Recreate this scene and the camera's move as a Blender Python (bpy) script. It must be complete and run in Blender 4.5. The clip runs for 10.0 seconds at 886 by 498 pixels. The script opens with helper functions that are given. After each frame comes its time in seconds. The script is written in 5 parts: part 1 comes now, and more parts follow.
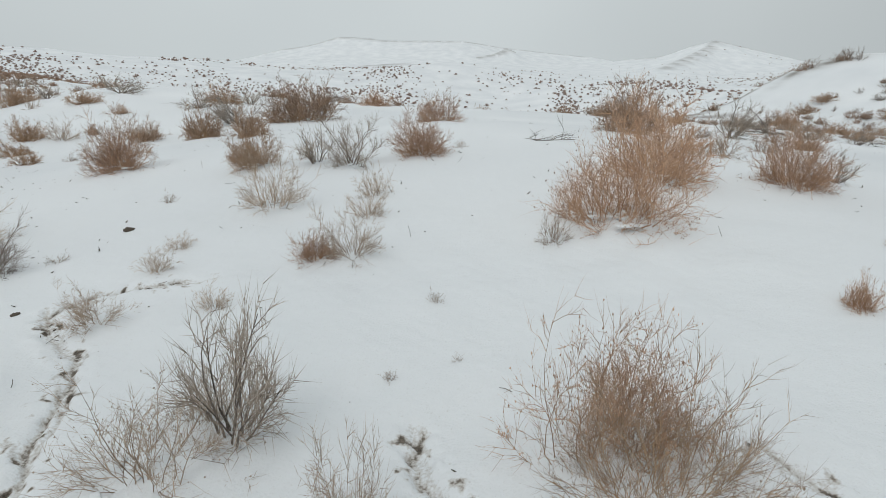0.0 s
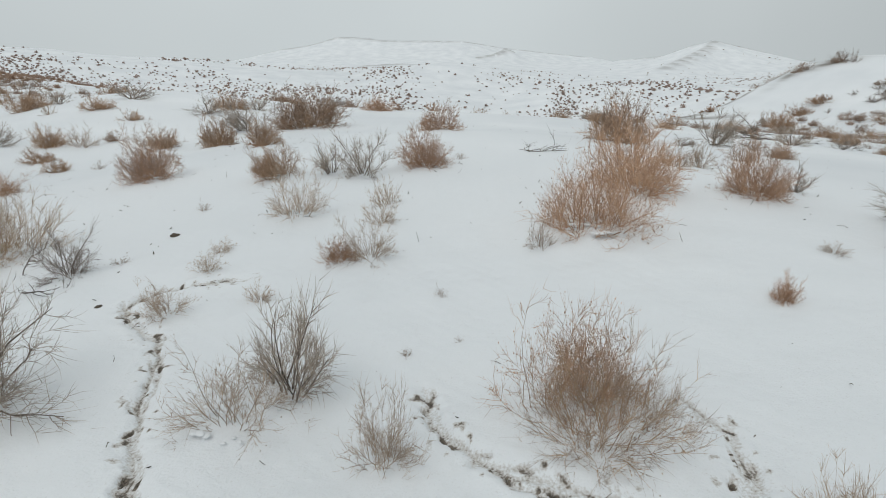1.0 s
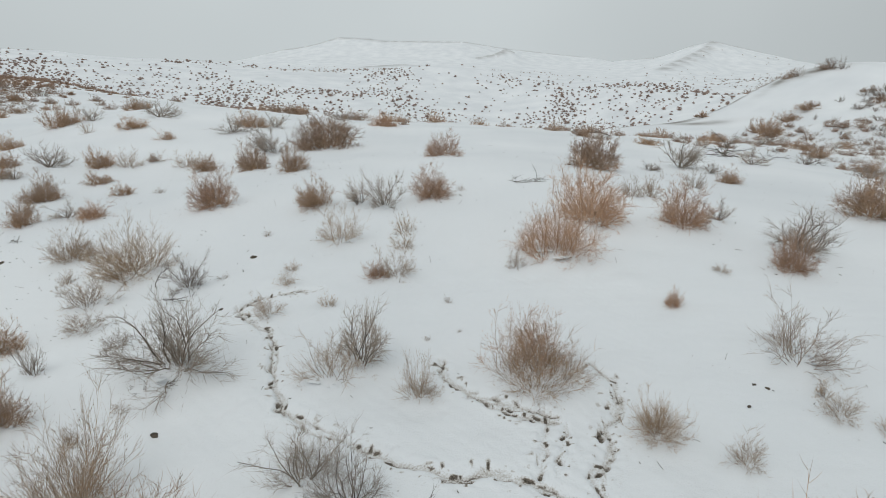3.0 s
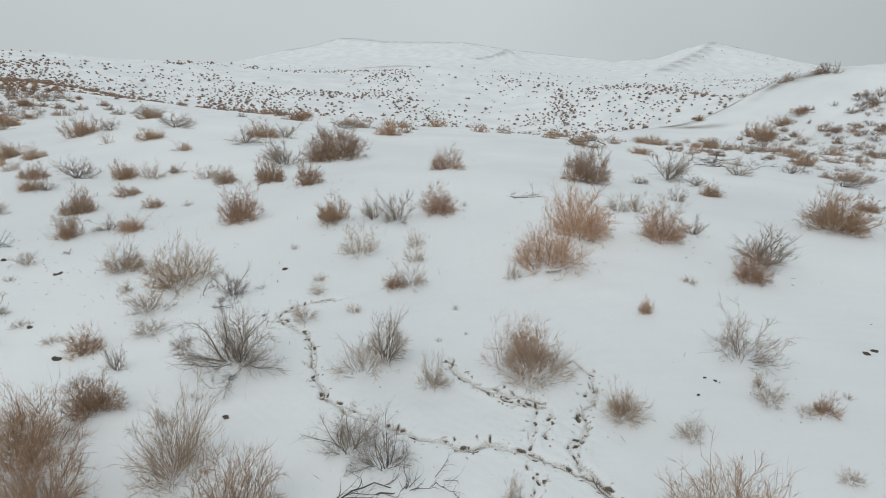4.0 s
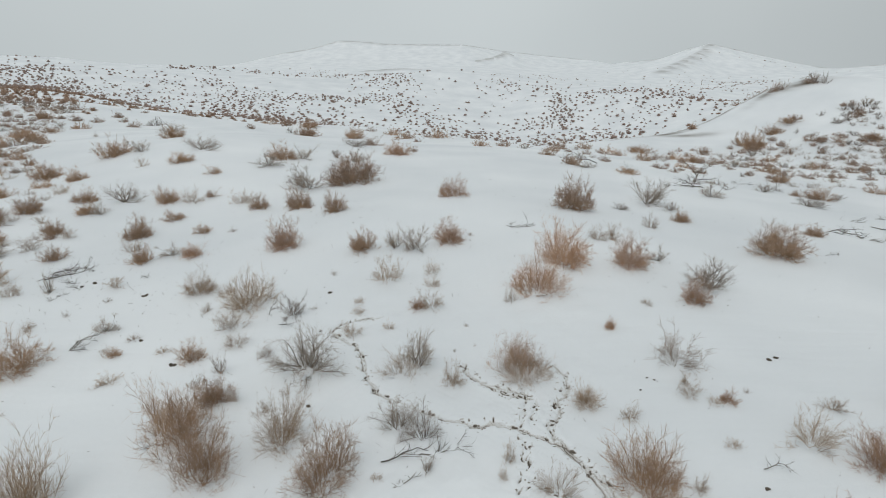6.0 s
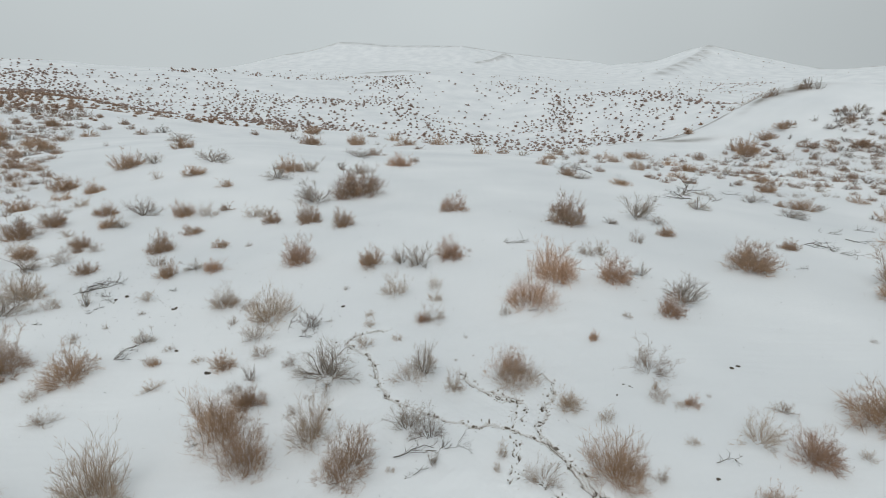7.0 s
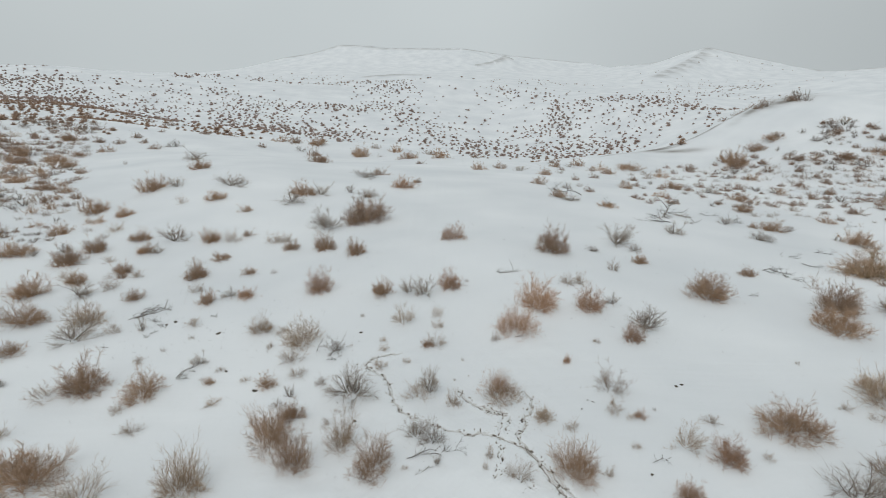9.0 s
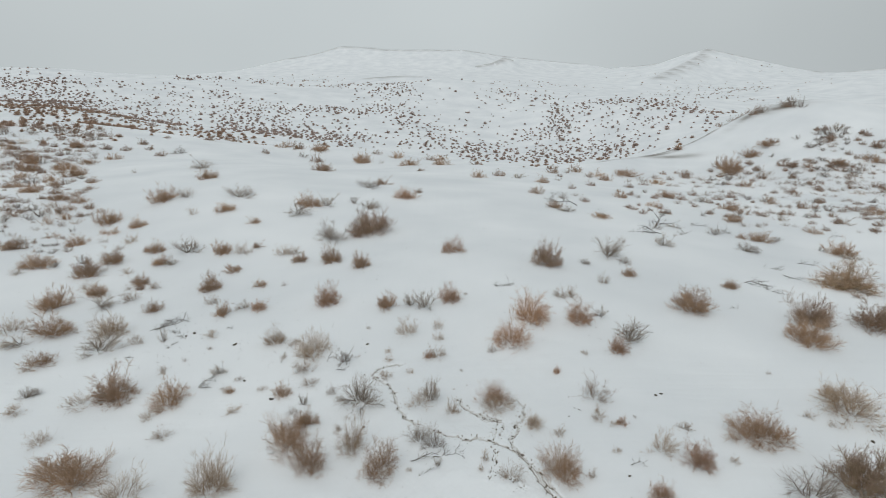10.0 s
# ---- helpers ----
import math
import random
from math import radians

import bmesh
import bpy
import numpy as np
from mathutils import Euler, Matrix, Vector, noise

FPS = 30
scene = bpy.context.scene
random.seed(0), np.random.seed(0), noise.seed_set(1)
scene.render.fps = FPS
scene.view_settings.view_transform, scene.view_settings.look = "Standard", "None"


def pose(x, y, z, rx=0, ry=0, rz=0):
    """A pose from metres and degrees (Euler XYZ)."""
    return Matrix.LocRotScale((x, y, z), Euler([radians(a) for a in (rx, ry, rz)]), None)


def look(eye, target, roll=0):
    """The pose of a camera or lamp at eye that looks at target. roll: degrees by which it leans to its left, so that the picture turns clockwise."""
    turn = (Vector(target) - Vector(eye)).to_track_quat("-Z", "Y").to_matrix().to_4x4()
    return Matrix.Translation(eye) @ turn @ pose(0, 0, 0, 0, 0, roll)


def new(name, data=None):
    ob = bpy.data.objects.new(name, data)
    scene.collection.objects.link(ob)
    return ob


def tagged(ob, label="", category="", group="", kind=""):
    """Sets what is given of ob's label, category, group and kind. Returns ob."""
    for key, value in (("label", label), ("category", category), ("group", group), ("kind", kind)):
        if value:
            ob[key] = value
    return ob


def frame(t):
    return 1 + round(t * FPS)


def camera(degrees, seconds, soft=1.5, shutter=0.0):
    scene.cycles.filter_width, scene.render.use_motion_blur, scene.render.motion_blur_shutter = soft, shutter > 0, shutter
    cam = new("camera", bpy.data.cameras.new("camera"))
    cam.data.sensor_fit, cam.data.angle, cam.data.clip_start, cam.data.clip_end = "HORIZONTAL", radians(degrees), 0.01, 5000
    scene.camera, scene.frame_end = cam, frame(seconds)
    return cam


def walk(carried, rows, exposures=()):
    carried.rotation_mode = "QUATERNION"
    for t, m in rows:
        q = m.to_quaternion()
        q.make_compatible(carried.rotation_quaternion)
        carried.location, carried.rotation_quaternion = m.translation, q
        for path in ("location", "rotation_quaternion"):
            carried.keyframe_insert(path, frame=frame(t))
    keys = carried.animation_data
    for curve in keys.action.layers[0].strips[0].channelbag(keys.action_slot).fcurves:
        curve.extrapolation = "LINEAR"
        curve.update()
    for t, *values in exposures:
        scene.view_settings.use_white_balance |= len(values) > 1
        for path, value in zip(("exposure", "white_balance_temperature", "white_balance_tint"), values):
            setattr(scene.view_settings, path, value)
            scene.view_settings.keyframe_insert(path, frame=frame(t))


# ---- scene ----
cam = camera(72.0, 10.0, soft=0.75)
PATH = [
    (0, (-0.035, -0.006, 1.771), (-0.04, 1.904, 1.177), 0.5),
    (0.5, (-0.052, -0.471, 1.929), (-0.056, 1.438, 1.335), 0.5),
    (1, (-0.074, -0.982, 2.117), (-0.077, 0.927, 1.522), 0.5),
    (1.5, (-0.087, -1.562, 2.345), (-0.091, 0.347, 1.749), 0.5),
    (2, (-0.095, -2.203, 2.614), (-0.099, -0.293, 2.018), 0.5),
    (2.5, (-0.112, -2.9, 2.934), (-0.115, -0.991, 2.337), 0.5),
    (4, (-0.291, -4.99, 3.963), (-0.294, -3.082, 3.365), 0.5),
    (4.5, (-0.358, -5.699, 4.343), (-0.361, -3.79, 3.744), 0.5),
    (5, (-0.429, -6.406, 4.709), (-0.432, -4.498, 4.111), 0.4),
    (5.5, (-0.52, -7.101, 5.107), (-0.522, -5.192, 4.51), 0.4),
    (7, (-0.642, -9.232, 6.487), (-0.644, -7.322, 5.892), 0.3),
    (7.5, (-0.641, -9.947, 6.999), (-0.644, -8.037, 6.405), 0.3),
    (8, (-0.638, -10.665, 7.514), (-0.642, -8.755, 6.92), 0.2),
    (8.5, (-0.647, -11.378, 8.049), (-0.65, -9.468, 7.455), 0.3),
    (9, (-0.658, -12.058, 8.572), (-0.662, -10.148, 7.978), 0.2),
    (9.5, (-0.661, -12.758, 9.113), (-0.665, -10.848, 8.521), 0.2),
    (10, (-0.656, -13.432, 9.654), (-0.661, -11.522, 9.061), 0.2),
]
walk(cam, [(t, look(eye, target, roll)) for t, eye, target, roll in PATH], exposures=[(0.0, 0.16), (2.5, 0.13), (5.5, 0.10), (10.0, 0.085)])

# ---- overcast sky and a soft, veiled sun ----
world = bpy.data.worlds.new("overcast")
scene.world = world
world.use_nodes = True
wn, wl = world.node_tree.nodes, world.node_tree.links
wn.clear()
out = wn.new("ShaderNodeOutputWorld")
sky = wn.new("ShaderNodeTexSky")
sky.sky_type, sky.sun_disc = "NISHITA", False
sky.sun_elevation, sky.sun_rotation = radians(48), radians(200)
sky.dust_density, sky.air_density = 6.0, 1.5
grey = wn.new("ShaderNodeHueSaturation")
grey.inputs["Saturation"].default_value = 0.15
clear = wn.new("ShaderNodeBackground")
clear.inputs["Strength"].default_value = 0.006
cloud_noise = wn.new("ShaderNodeTexNoise")
cloud_noise.inputs["Scale"].default_value, cloud_noise.inputs["Detail"].default_value = 1.3, 3.0
cloud_ramp = wn.new("ShaderNodeValToRGB")
cloud_ramp.color_ramp.elements[0].position, cloud_ramp.color_ramp.elements[1].position = 0.3, 0.75
cloud_ramp.color_ramp.elements[0].color = (0.540, 0.590, 0.606, 1)
cloud_ramp.color_ramp.elements[1].color = (0.628, 0.682, 0.696, 1)
cloud = wn.new("ShaderNodeBackground")
cloud.inputs["Strength"].default_value = 0.875
both = wn.new("ShaderNodeAddShader")
where = wn.new("ShaderNodeTexCoord")
wl.new(where.outputs["Generated"], cloud_noise.inputs["Vector"])
wl.new(sky.outputs[0], grey.inputs["Color"])
wl.new(grey.outputs[0], clear.inputs["Color"])
wl.new(cloud_noise.outputs["Fac"], cloud_ramp.inputs["Fac"])
sides = wn.new("ShaderNodeSeparateXYZ")
wl.new(where.outputs["Generated"], sides.inputs[0])
east = wn.new("ShaderNodeMapRange")
east.inputs["From Min"].default_value, east.inputs["From Max"].default_value = 0.05, 0.65
east.inputs["To Min"].default_value, east.inputs["To Max"].default_value = 1.0, 0.78
wl.new(sides.outputs["X"], east.inputs["Value"])
west = wn.new("ShaderNodeMapRange")
west.inputs["From Min"].default_value, west.inputs["From Max"].default_value = -0.7, -0.2
west.inputs["To Min"].default_value, west.inputs["To Max"].default_value = 0.9, 1.0
wl.new(sides.outputs["X"], west.inputs["Value"])
across = wn.new("ShaderNodeMath")
across.operation = "MULTIPLY"
wl.new(east.outputs[0], across.inputs[0])
wl.new(west.outputs[0], across.inputs[1])
dimmed = wn.new("ShaderNodeMix")
dimmed.data_type, dimmed.blend_type = "RGBA", "MULTIPLY"
dimmed.inputs[0].default_value = 1.0
wl.new(cloud_ramp.outputs["Color"], dimmed.inputs[6])
wl.new(across.outputs[0], dimmed.inputs[7])
wl.new(dimmed.outputs[2], cloud.inputs["Color"])
wl.new(clear.outputs[0], both.inputs[0])
wl.new(cloud.outputs[0], both.inputs[1])
wl.new(both.outputs[0], out.inputs["Surface"])
sun_data = bpy.data.lights.new("sun", "SUN")
sun_data.energy, sun_data.angle, sun_data.color = 0.55, radians(30), (1.0, 0.97, 0.93)
sun = new("sun", sun_data)
sun.matrix_world = look((-20, -40, 60), (0, 0, 0))


# ---- materials ----
def material(name, rough=0.9):
    m = bpy.data.materials.new(name)
    m.use_nodes = True
    b = m.node_tree.nodes["Principled BSDF"]
    b.inputs["Roughness"].default_value = rough
    b.inputs["Specular IOR Level"].default_value = 0.2
    return m, m.node_tree.nodes, m.node_tree.links, b


def noise_node(n, l, scale, detail=4.0, coord=None):
    t = n.new("ShaderNodeTexNoise")
    t.inputs["Scale"].default_value, t.inputs["Detail"].default_value = scale, detail
    if coord is not None:
        l.new(coord, t.inputs["Vector"])
    return t.outputs["Fac"]


def ramp_node(n, l, fac, stops):
    r = n.new("ShaderNodeValToRGB")
    while len(r.color_ramp.elements) < len(stops):
        r.color_ramp.elements.new(0.5)
    for e, (p, c) in zip(r.color_ramp.elements, stops):
        e.position, e.color = p, (*c, 1)
    l.new(fac, r.inputs["Fac"])
    return r.outputs["Color"]


def mix_node(n, l, fac, a, b, blend="MIX"):
    m = n.new("ShaderNodeMix")
    m.data_type, m.blend_type = "RGBA", blend
    for socket, value in ((m.inputs[0], fac), (m.inputs[6], a), (m.inputs[7], b)):
        if isinstance(value, (int, float)):
            socket.default_value = value
        elif isinstance(value, tuple):
            socket.default_value = (*value, 1)
        else:
            l.new(value, socket)
    return m.outputs[2]


def maths(n, l, op, a, b):
    m = n.new("ShaderNodeMath")
    m.operation = op
    for socket, value in zip(m.inputs, (a, b)):
        if isinstance(value, (int, float)):
            socket.default_value = value
        else:
            l.new(value, socket)
    return m.outputs[0]


def bump_node(n, l, b, height, strength, distance):
    bump = n.new("ShaderNodeBump")
    bump.inputs["Strength"].default_value, bump.inputs["Distance"].default_value = strength, distance
    l.new(height, bump.inputs["Height"])
    l.new(bump.outputs[0], b.inputs["Normal"])


def snow_material():
    m, n, l, b = material("snow", 0.75)
    at = n.new("ShaderNodeTexCoord").outputs["Object"]
    broad = noise_node(n, l, 0.12, 3, at)
    fine = noise_node(n, l, 9.0, 5, at)
    crumb = noise_node(n, l, 60.0, 3, at)
    colour = ramp_node(n, l, broad, [(0.3, (0.765, 0.79, 0.812)), (0.7, (0.895, 0.912, 0.925))])
    colour = mix_node(n, l, maths(n, l, "MULTIPLY", fine, 0.12), colour, (0.72, 0.73, 0.74))
    # sand dug up by hooves, and sand blown free on the dune crests
    dug = n.new("ShaderNodeAttribute")
    dug.attribute_name = "dug"
    grain = maths(n, l, "ADD", dug.outputs["Fac"], maths(n, l, "MULTIPLY", maths(n, l, "SUBTRACT", noise_node(n, l, 60.0, 6, at), 0.5), 0.95))
    thin = ramp_node(n, l, grain, [(0.12, (0, 0, 0)), (0.5, (1, 1, 1))])
    deep = ramp_node(n, l, grain, [(0.46, (0, 0, 0)), (0.68, (1, 1, 1))])
    dirt = ramp_node(n, l, crumb, [(0.35, (0.05, 0.042, 0.035)), (0.7, (0.22, 0.185, 0.15))])
    colour = mix_node(n, l, maths(n, l, "MULTIPLY", thin, 0.74), colour, (0.43, 0.385, 0.335))
    colour = mix_node(n, l, deep, colour, dirt)
    bare = n.new("ShaderNodeAttribute")
    bare.attribute_name = "bare"
    stretch = n.new("ShaderNodeMapping")
    stretch.inputs["Scale"].default_value = (0.10, 0.10, 0.9)
    l.new(at, stretch.inputs["Vector"])
    streak = ramp_node(n, l, noise_node(n, l, 1.0, 5, stretch.outputs[0]), [(0.3, (0.1, 0.1, 0.1)), (0.55, (1, 1, 1))])
    colour = mix_node(n, l, maths(n, l, "MULTIPLY", bare.outputs["Fac"], streak), colour, (0.21, 0.185, 0.158))
    l.new(colour, b.inputs["Base Color"])
    relief = maths(n, l, "ADD", maths(n, l, "MULTIPLY", fine, 0.7), maths(n, l, "MULTIPLY", crumb, 0.3))
    bump_node(n, l, b, relief, 0.6, 0.03)
    return m


def twig_material(name, dark, light, shift=0.25):
    m, n, l, b = material(name, 0.85)
    at = n.new("ShaderNodeTexCoord").outputs["Object"]
    info = n.new("ShaderNodeObjectInfo").outputs["Random"]
    island = n.new("ShaderNodeNewGeometry").outputs["Random Per Island"]
    fac = maths(n, l, "ADD", maths(n, l, "MULTIPLY", island, 0.55), maths(n, l, "MULTIPLY", noise_node(n, l, 6.0, 4, at), 0.5))
    colour = ramp_node(n, l, fac, [(0.15, dark), (0.95, light)])
    tint = ramp_node(n, l, info, [(0.0, (1 - shift, 1 - shift, 1 - shift * 0.9)), (1.0, (1 + shift, 1 + shift * 0.9, 1 + shift * 0.6))])
    colour = mix_node(n, l, 1.0, colour, tint, "MULTIPLY")
    l.new(colour, b.inputs["Base Color"])
    bump_node(n, l, b, noise_node(n, l, 180.0, 3, at), 0.4, 0.002)
    return m


SNOW = snow_material()
BROWN = twig_material("brown_twig", (0.20, 0.123, 0.073), (0.57, 0.39, 0.255))
RUSSET = twig_material("russet_twig", (0.23, 0.132, 0.082), (0.62, 0.41, 0.275))
TAN = twig_material("tan_twig", (0.20, 0.138, 0.092), (0.57, 0.42, 0.29))
STRAW = twig_material("straw_twig", (0.21, 0.132, 0.085), (0.59, 0.41, 0.28))
GREY = twig_material("grey_twig", (0.18, 0.147, 0.124), (0.48, 0.405, 0.345))
PALE = twig_material("pale_twig", (0.21, 0.155, 0.115), (0.54, 0.43, 0.34))
OLIVE = twig_material("olive_twig", (0.16, 0.115, 0.063), (0.46, 0.35, 0.215))
# twig ends bleached and dusted with frost; far crowns wear them as painted haze
BROWN_TIP = twig_material("frost_haze_brown_twig", (0.23, 0.155, 0.11), (0.62, 0.46, 0.35))
RUSSET_TIP = twig_material("frost_haze_russet_twig", (0.26, 0.165, 0.118), (0.66, 0.475, 0.36))
GREY_TIP = twig_material("frost_haze_grey_twig", (0.22, 0.19, 0.165), (0.58, 0.515, 0.46))
PALE_TIP = twig_material("frost_haze_pale_twig", (0.28, 0.22, 0.175), (0.64, 0.54, 0.45))
DRYWOOD = twig_material("dry_wood", (0.10, 0.085, 0.074), (0.36, 0.305, 0.26))
BARK = twig_material("weathered_bark", (0.06, 0.052, 0.046), (0.22, 0.188, 0.16))
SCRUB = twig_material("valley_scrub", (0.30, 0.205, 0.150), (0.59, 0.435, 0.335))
# the same scrub further off, distance haze put into its colour
HAZY_SCRUB = twig_material("hazy_scrub", (0.42, 0.315, 0.262), (0.65, 0.515, 0.44))
LITTER = twig_material("plant_litter", (0.04, 0.036, 0.032), (0.16, 0.13, 0.105))

# ---- where the shrubs stand ----
PLANTS = []


def plant(kind, x, y, width, tall):
    PLANTS.append((kind, x, y, width, tall))


plant("B", -18.47, 11.9, 1.59, 0.82)
plant("B", -19.1, 15.94, 1.49, 0.81)
plant("B", -17.11, 13.46, 1.07, 0.51)
plant("G", -16.19, 12.06, 1.31, 0.59)
plant("P", -15.04, 12.59, 0.89, 0.54)
plant("B", -15.79, 15.1, 0.96, 0.46)
plant("L", -13.42, 10.91, 1.17, 0.4)
plant("B", -11.6, 13.35, 1.09, 0.75)
plant("B", -9.96, 9.88, 0.86, 0.53)
plant("G", -9.16, 10.5, 0.88, 0.4)
plant("R", -8.38, 10.32, 0.92, 0.38)
plant("L", -9.36, 13.31, 0.79, 0.32)
plant("R", -5.43, 10.15, 1.13, 0.77)
plant("B", -2.88, 9.15, 0.93, 0.51)
plant("G", -1.97, 9.21, 0.83, 0.56)
plant("G", -1.42, 8.99, 0.92, 0.62)
plant("P", -2.01, 6.8, 0.89, 0.6)
plant("P", -0.89, 7.22, 0.52, 0.39)
plant("P", -0.86, 6.27, 0.46, 0.31)
plant("R", -1.2, 5.06, 0.48, 0.26)
plant("P", -0.84, 5.07, 0.61, 0.37)
plant("P", -18.24, 9.15, 1.26, 0.66)
plant("B", -16.54, 8.92, 1.61, 0.77)
plant("G", -16.97, 7.8, 1.19, 0.45)
plant("T", -13.92, 8.6, 1.43, 0.83)
plant("G", -13.41, 6.97, 1.67, 0.69)
plant("P", -12.33, 7.57, 0.64, 0.34)
plant("L", -15.15, 5.87, 1.42, 0.53)
plant("P", -9.56, 7.83, 0.69, 0.31)
plant("G", -8.21, 4.77, 0.69, 0.36)
plant("L", -7.44, 3.51, 0.45, 0.18)
plant("L", -5.76, 3.32, 0.76, 0.31)
plant("B", -11.14, 3.58, 1.7, 0.76)
plant("P", -11.96, 3.11, 1.1, 0.41)
plant("L", -9.1, 3.25, 1.6, 0.6)
plant("G", -14.1, 3.83, 0.87, 0.39)
plant("P", -13.85, 2.85, 0.83, 0.31)
plant("P", -9.41, 2.21, 0.49, 0.26)
plant("P", -10.17, 5, 0.44, 0.2)
plant("P", -8.52, 1.2, 0.65, 0.29)
plant("T", -6.91, 6.84, 0.94, 0.52)
plant("T", -5.28, 5.84, 1.44, 0.69)
plant("P", -6.1, 6.6, 0.65, 0.25)
plant("P", -5.32, 4.59, 0.89, 0.47)
plant("P", -4.9, 3.75, 0.57, 0.22)
plant("G", -4.03, 5.08, 0.65, 0.44)
plant("G", -3.17, 2.56, 1.55, 0.8)
plant("P", -4.08, 3.07, 0.43, 0.26)
plant("P", -1.35, 2.32, 0.95, 0.5)
plant("G", -1.09, 2.59, 0.77, 0.67)
plant("P", -11.92, 1.08, 0.75, 0.4)
plant("B", -4.95, 0.5, 1.5, 0.74)
plant("B", -4.48, 1.53, 0.76, 0.42)
plant("B", -4.15, -0.15, 1.3, 0.72)
plant("T", -3.08, 0.42, 1, 0.78)
plant("B", -2.35, -0.52, 1.25, 0.75)
plant("P", -3.57, 1.2, 0.29, 0.26)
plant("G", -1.31, 0.64, 0.83, 0.44)
plant("G", -0.88, 0.39, 0.75, 0.51)
plant("T", -6.39, -0.93, 1.26, 0.82)
plant("B", -10, -0.73, 1.95, 0.6)
plant("P", -8.36, -1.44, 1.53, 0.69)
plant("R", -0.41, 9.61, 0.99, 0.58)
plant("R", 2.56, 7.81, 1.7, 0.88)
plant("R", 1.74, 5.78, 1.55, 0.82)
plant("P", 0.95, 5.28, 0.35, 0.37)
plant("P", 4.1, 10.06, 0.69, 0.47)
plant("P", 4.59, 10.17, 0.75, 0.51)
plant("R", 4.43, 7.82, 1.27, 0.69)
plant("G", 5.39, 8.4, 0.7, 0.42)
plant("P", 6.59, 12.66, 0.65, 0.49)
plant("B", 8.13, 14.05, 0.8, 0.44)
plant("G", 6, 6.4, 1.35, 0.68)
plant("R", 5.37, 5.55, 0.8, 0.52)
plant("B", 9.32, 9.61, 1.68, 0.86)
plant("B", 12.61, 13.01, 0.77, 0.37)
plant("B", 12.5, 6.9, 1.85, 0.74)
plant("B", 13.6, 8.5, 1.95, 1)
plant("O", 18.81, 14.39, 2.57, 1.05)
plant("L", 18.2, 12.68, 0.65, 0.22)
plant("B", 16.21, 8.6, 1.87, 0.77)
plant("S", 0.64, 2.42, 1.02, 0.62)
plant("T", 0.95, 2.12, 1.08, 0.52)
plant("R", 2.98, 4.06, 0.29, 0.26)
plant("P", 3.81, 2.6, 1.19, 0.67)
plant("T", 1.86, 1.26, 0.61, 0.35)
plant("R", 4.35, 1.45, 0.36, 0.25)
plant("P", 6.03, 1.26, 0.5, 0.26)
plant("P", 5.05, 0.2, 1, 0.5)
plant("R", 5.76, -0.23, 0.9, 0.52)
plant("B", 2.2, -0.56, 1.22, 0.79)
plant("P", 1.04, -0.73, 0.76, 0.4)
plant("P", -2.51, 3.92, 0.53, 0.28)
plant("P", 2.98, -0.72, 0.32, 0.26)
plant("P", 3.88, 0.26, 0.3, 0.14)
plant("P", 3.72, 1.59, 0.51, 0.19)
plant("B", 7.98, 0.85, 1.75, 0.62)
plant("T", 11.1, 2.02, 2.09, 0.86)
plant("B", 11.06, 3.12, 0.67, 0.32)
plant("P", 9.83, 1.88, 0.48, 0.22)
plant("P", 10.22, 1.45, 0.4, 0.18)
plant("P", 6.77, -0.16, 0.33, 0.2)
plant("R", 4.4, -1.55, 0.63, 0.48)
plant("G", 8.03, -1.48, 1.66, 0.69)
plant("O", 9.35, -1.25, 1.61, 0.88)
plant("B", -4.99, 22.05, 2.49, 1.28)
plant("G", -7.01, 20.68, 1.88, 0.85)
plant("B", -6.38, 16.36, 1.33, 0.86)
plant("B", -4.75, 14.68, 1.13, 0.7)
plant("B", -11.31, 19.96, 0.63, 0.39)
plant("P", -9.52, 18.46, 0.92, 0.56)
plant("P", -8.91, 18.35, 0.85, 0.51)
plant("B", -8.23, 16.9, 0.88, 0.48)
plant("B", -12.84, 24.17, 0.82, 0.51)
plant("B", -15.61, 26.59, 1.31, 0.58)
plant("B", -10.21, 28.81, 1.65, 0.9)
plant("G", -9.11, 28.92, 1.38, 0.73)
plant("G", -10.46, 26.38, 1.73, 0.78)
plant("G", -15.52, 29.83, 2.1, 0.79)
plant("P", -17.64, 26.44, 0.87, 0.72)
plant("G", -20.06, 31.4, 1.26, 0.76)
plant("B", -22.24, 31.57, 2.24, 1.07)
plant("B", -21.62, 39.38, 1.81, 0.87)
plant("G", -25.63, 48.91, 2.39, 1.25)
plant("B", -13.01, 19.06, 1.08, 0.67)
plant("P", -11.95, 19.01, 0.94, 0.71)
plant("G", -15.2, 19.42, 1.53, 0.81)
plant("B", -17.28, 19.81, 1.03, 0.64)
plant("B", -16.12, 17.87, 0.91, 0.5)
plant("G", -15.37, 17.62, 0.83, 0.57)
plant("P", -19.68, 22.08, 1.02, 0.54)
plant("B", -21.15, 26.06, 1.04, 0.71)
plant("B", -24.18, 28.16, 1.91, 1.05)
plant("L", -23.09, 25.5, 0.94, 0.45)
plant("B", -23.66, 23.22, 1.46, 0.7)
plant("B", -26.57, 25.06, 1.02, 0.49)
plant("B", -26.79, 21.6, 1.4, 0.77)
plant("B", -18.87, 17.99, 1.33, 0.73)
plant("G", -20.38, 18.13, 0.92, 0.48)
plant("B", -22.64, 17.74, 1.53, 0.74)
plant("P", -21.78, 22.77, 0.8, 0.48)
plant("B", -27.93, 32.01, 1.09, 0.59)
plant("L", -26.38, 30.88, 0.87, 0.36)
plant("G", -26.83, 30.13, 0.86, 0.39)
plant("R", -0.21, 16.67, 1.27, 0.69)
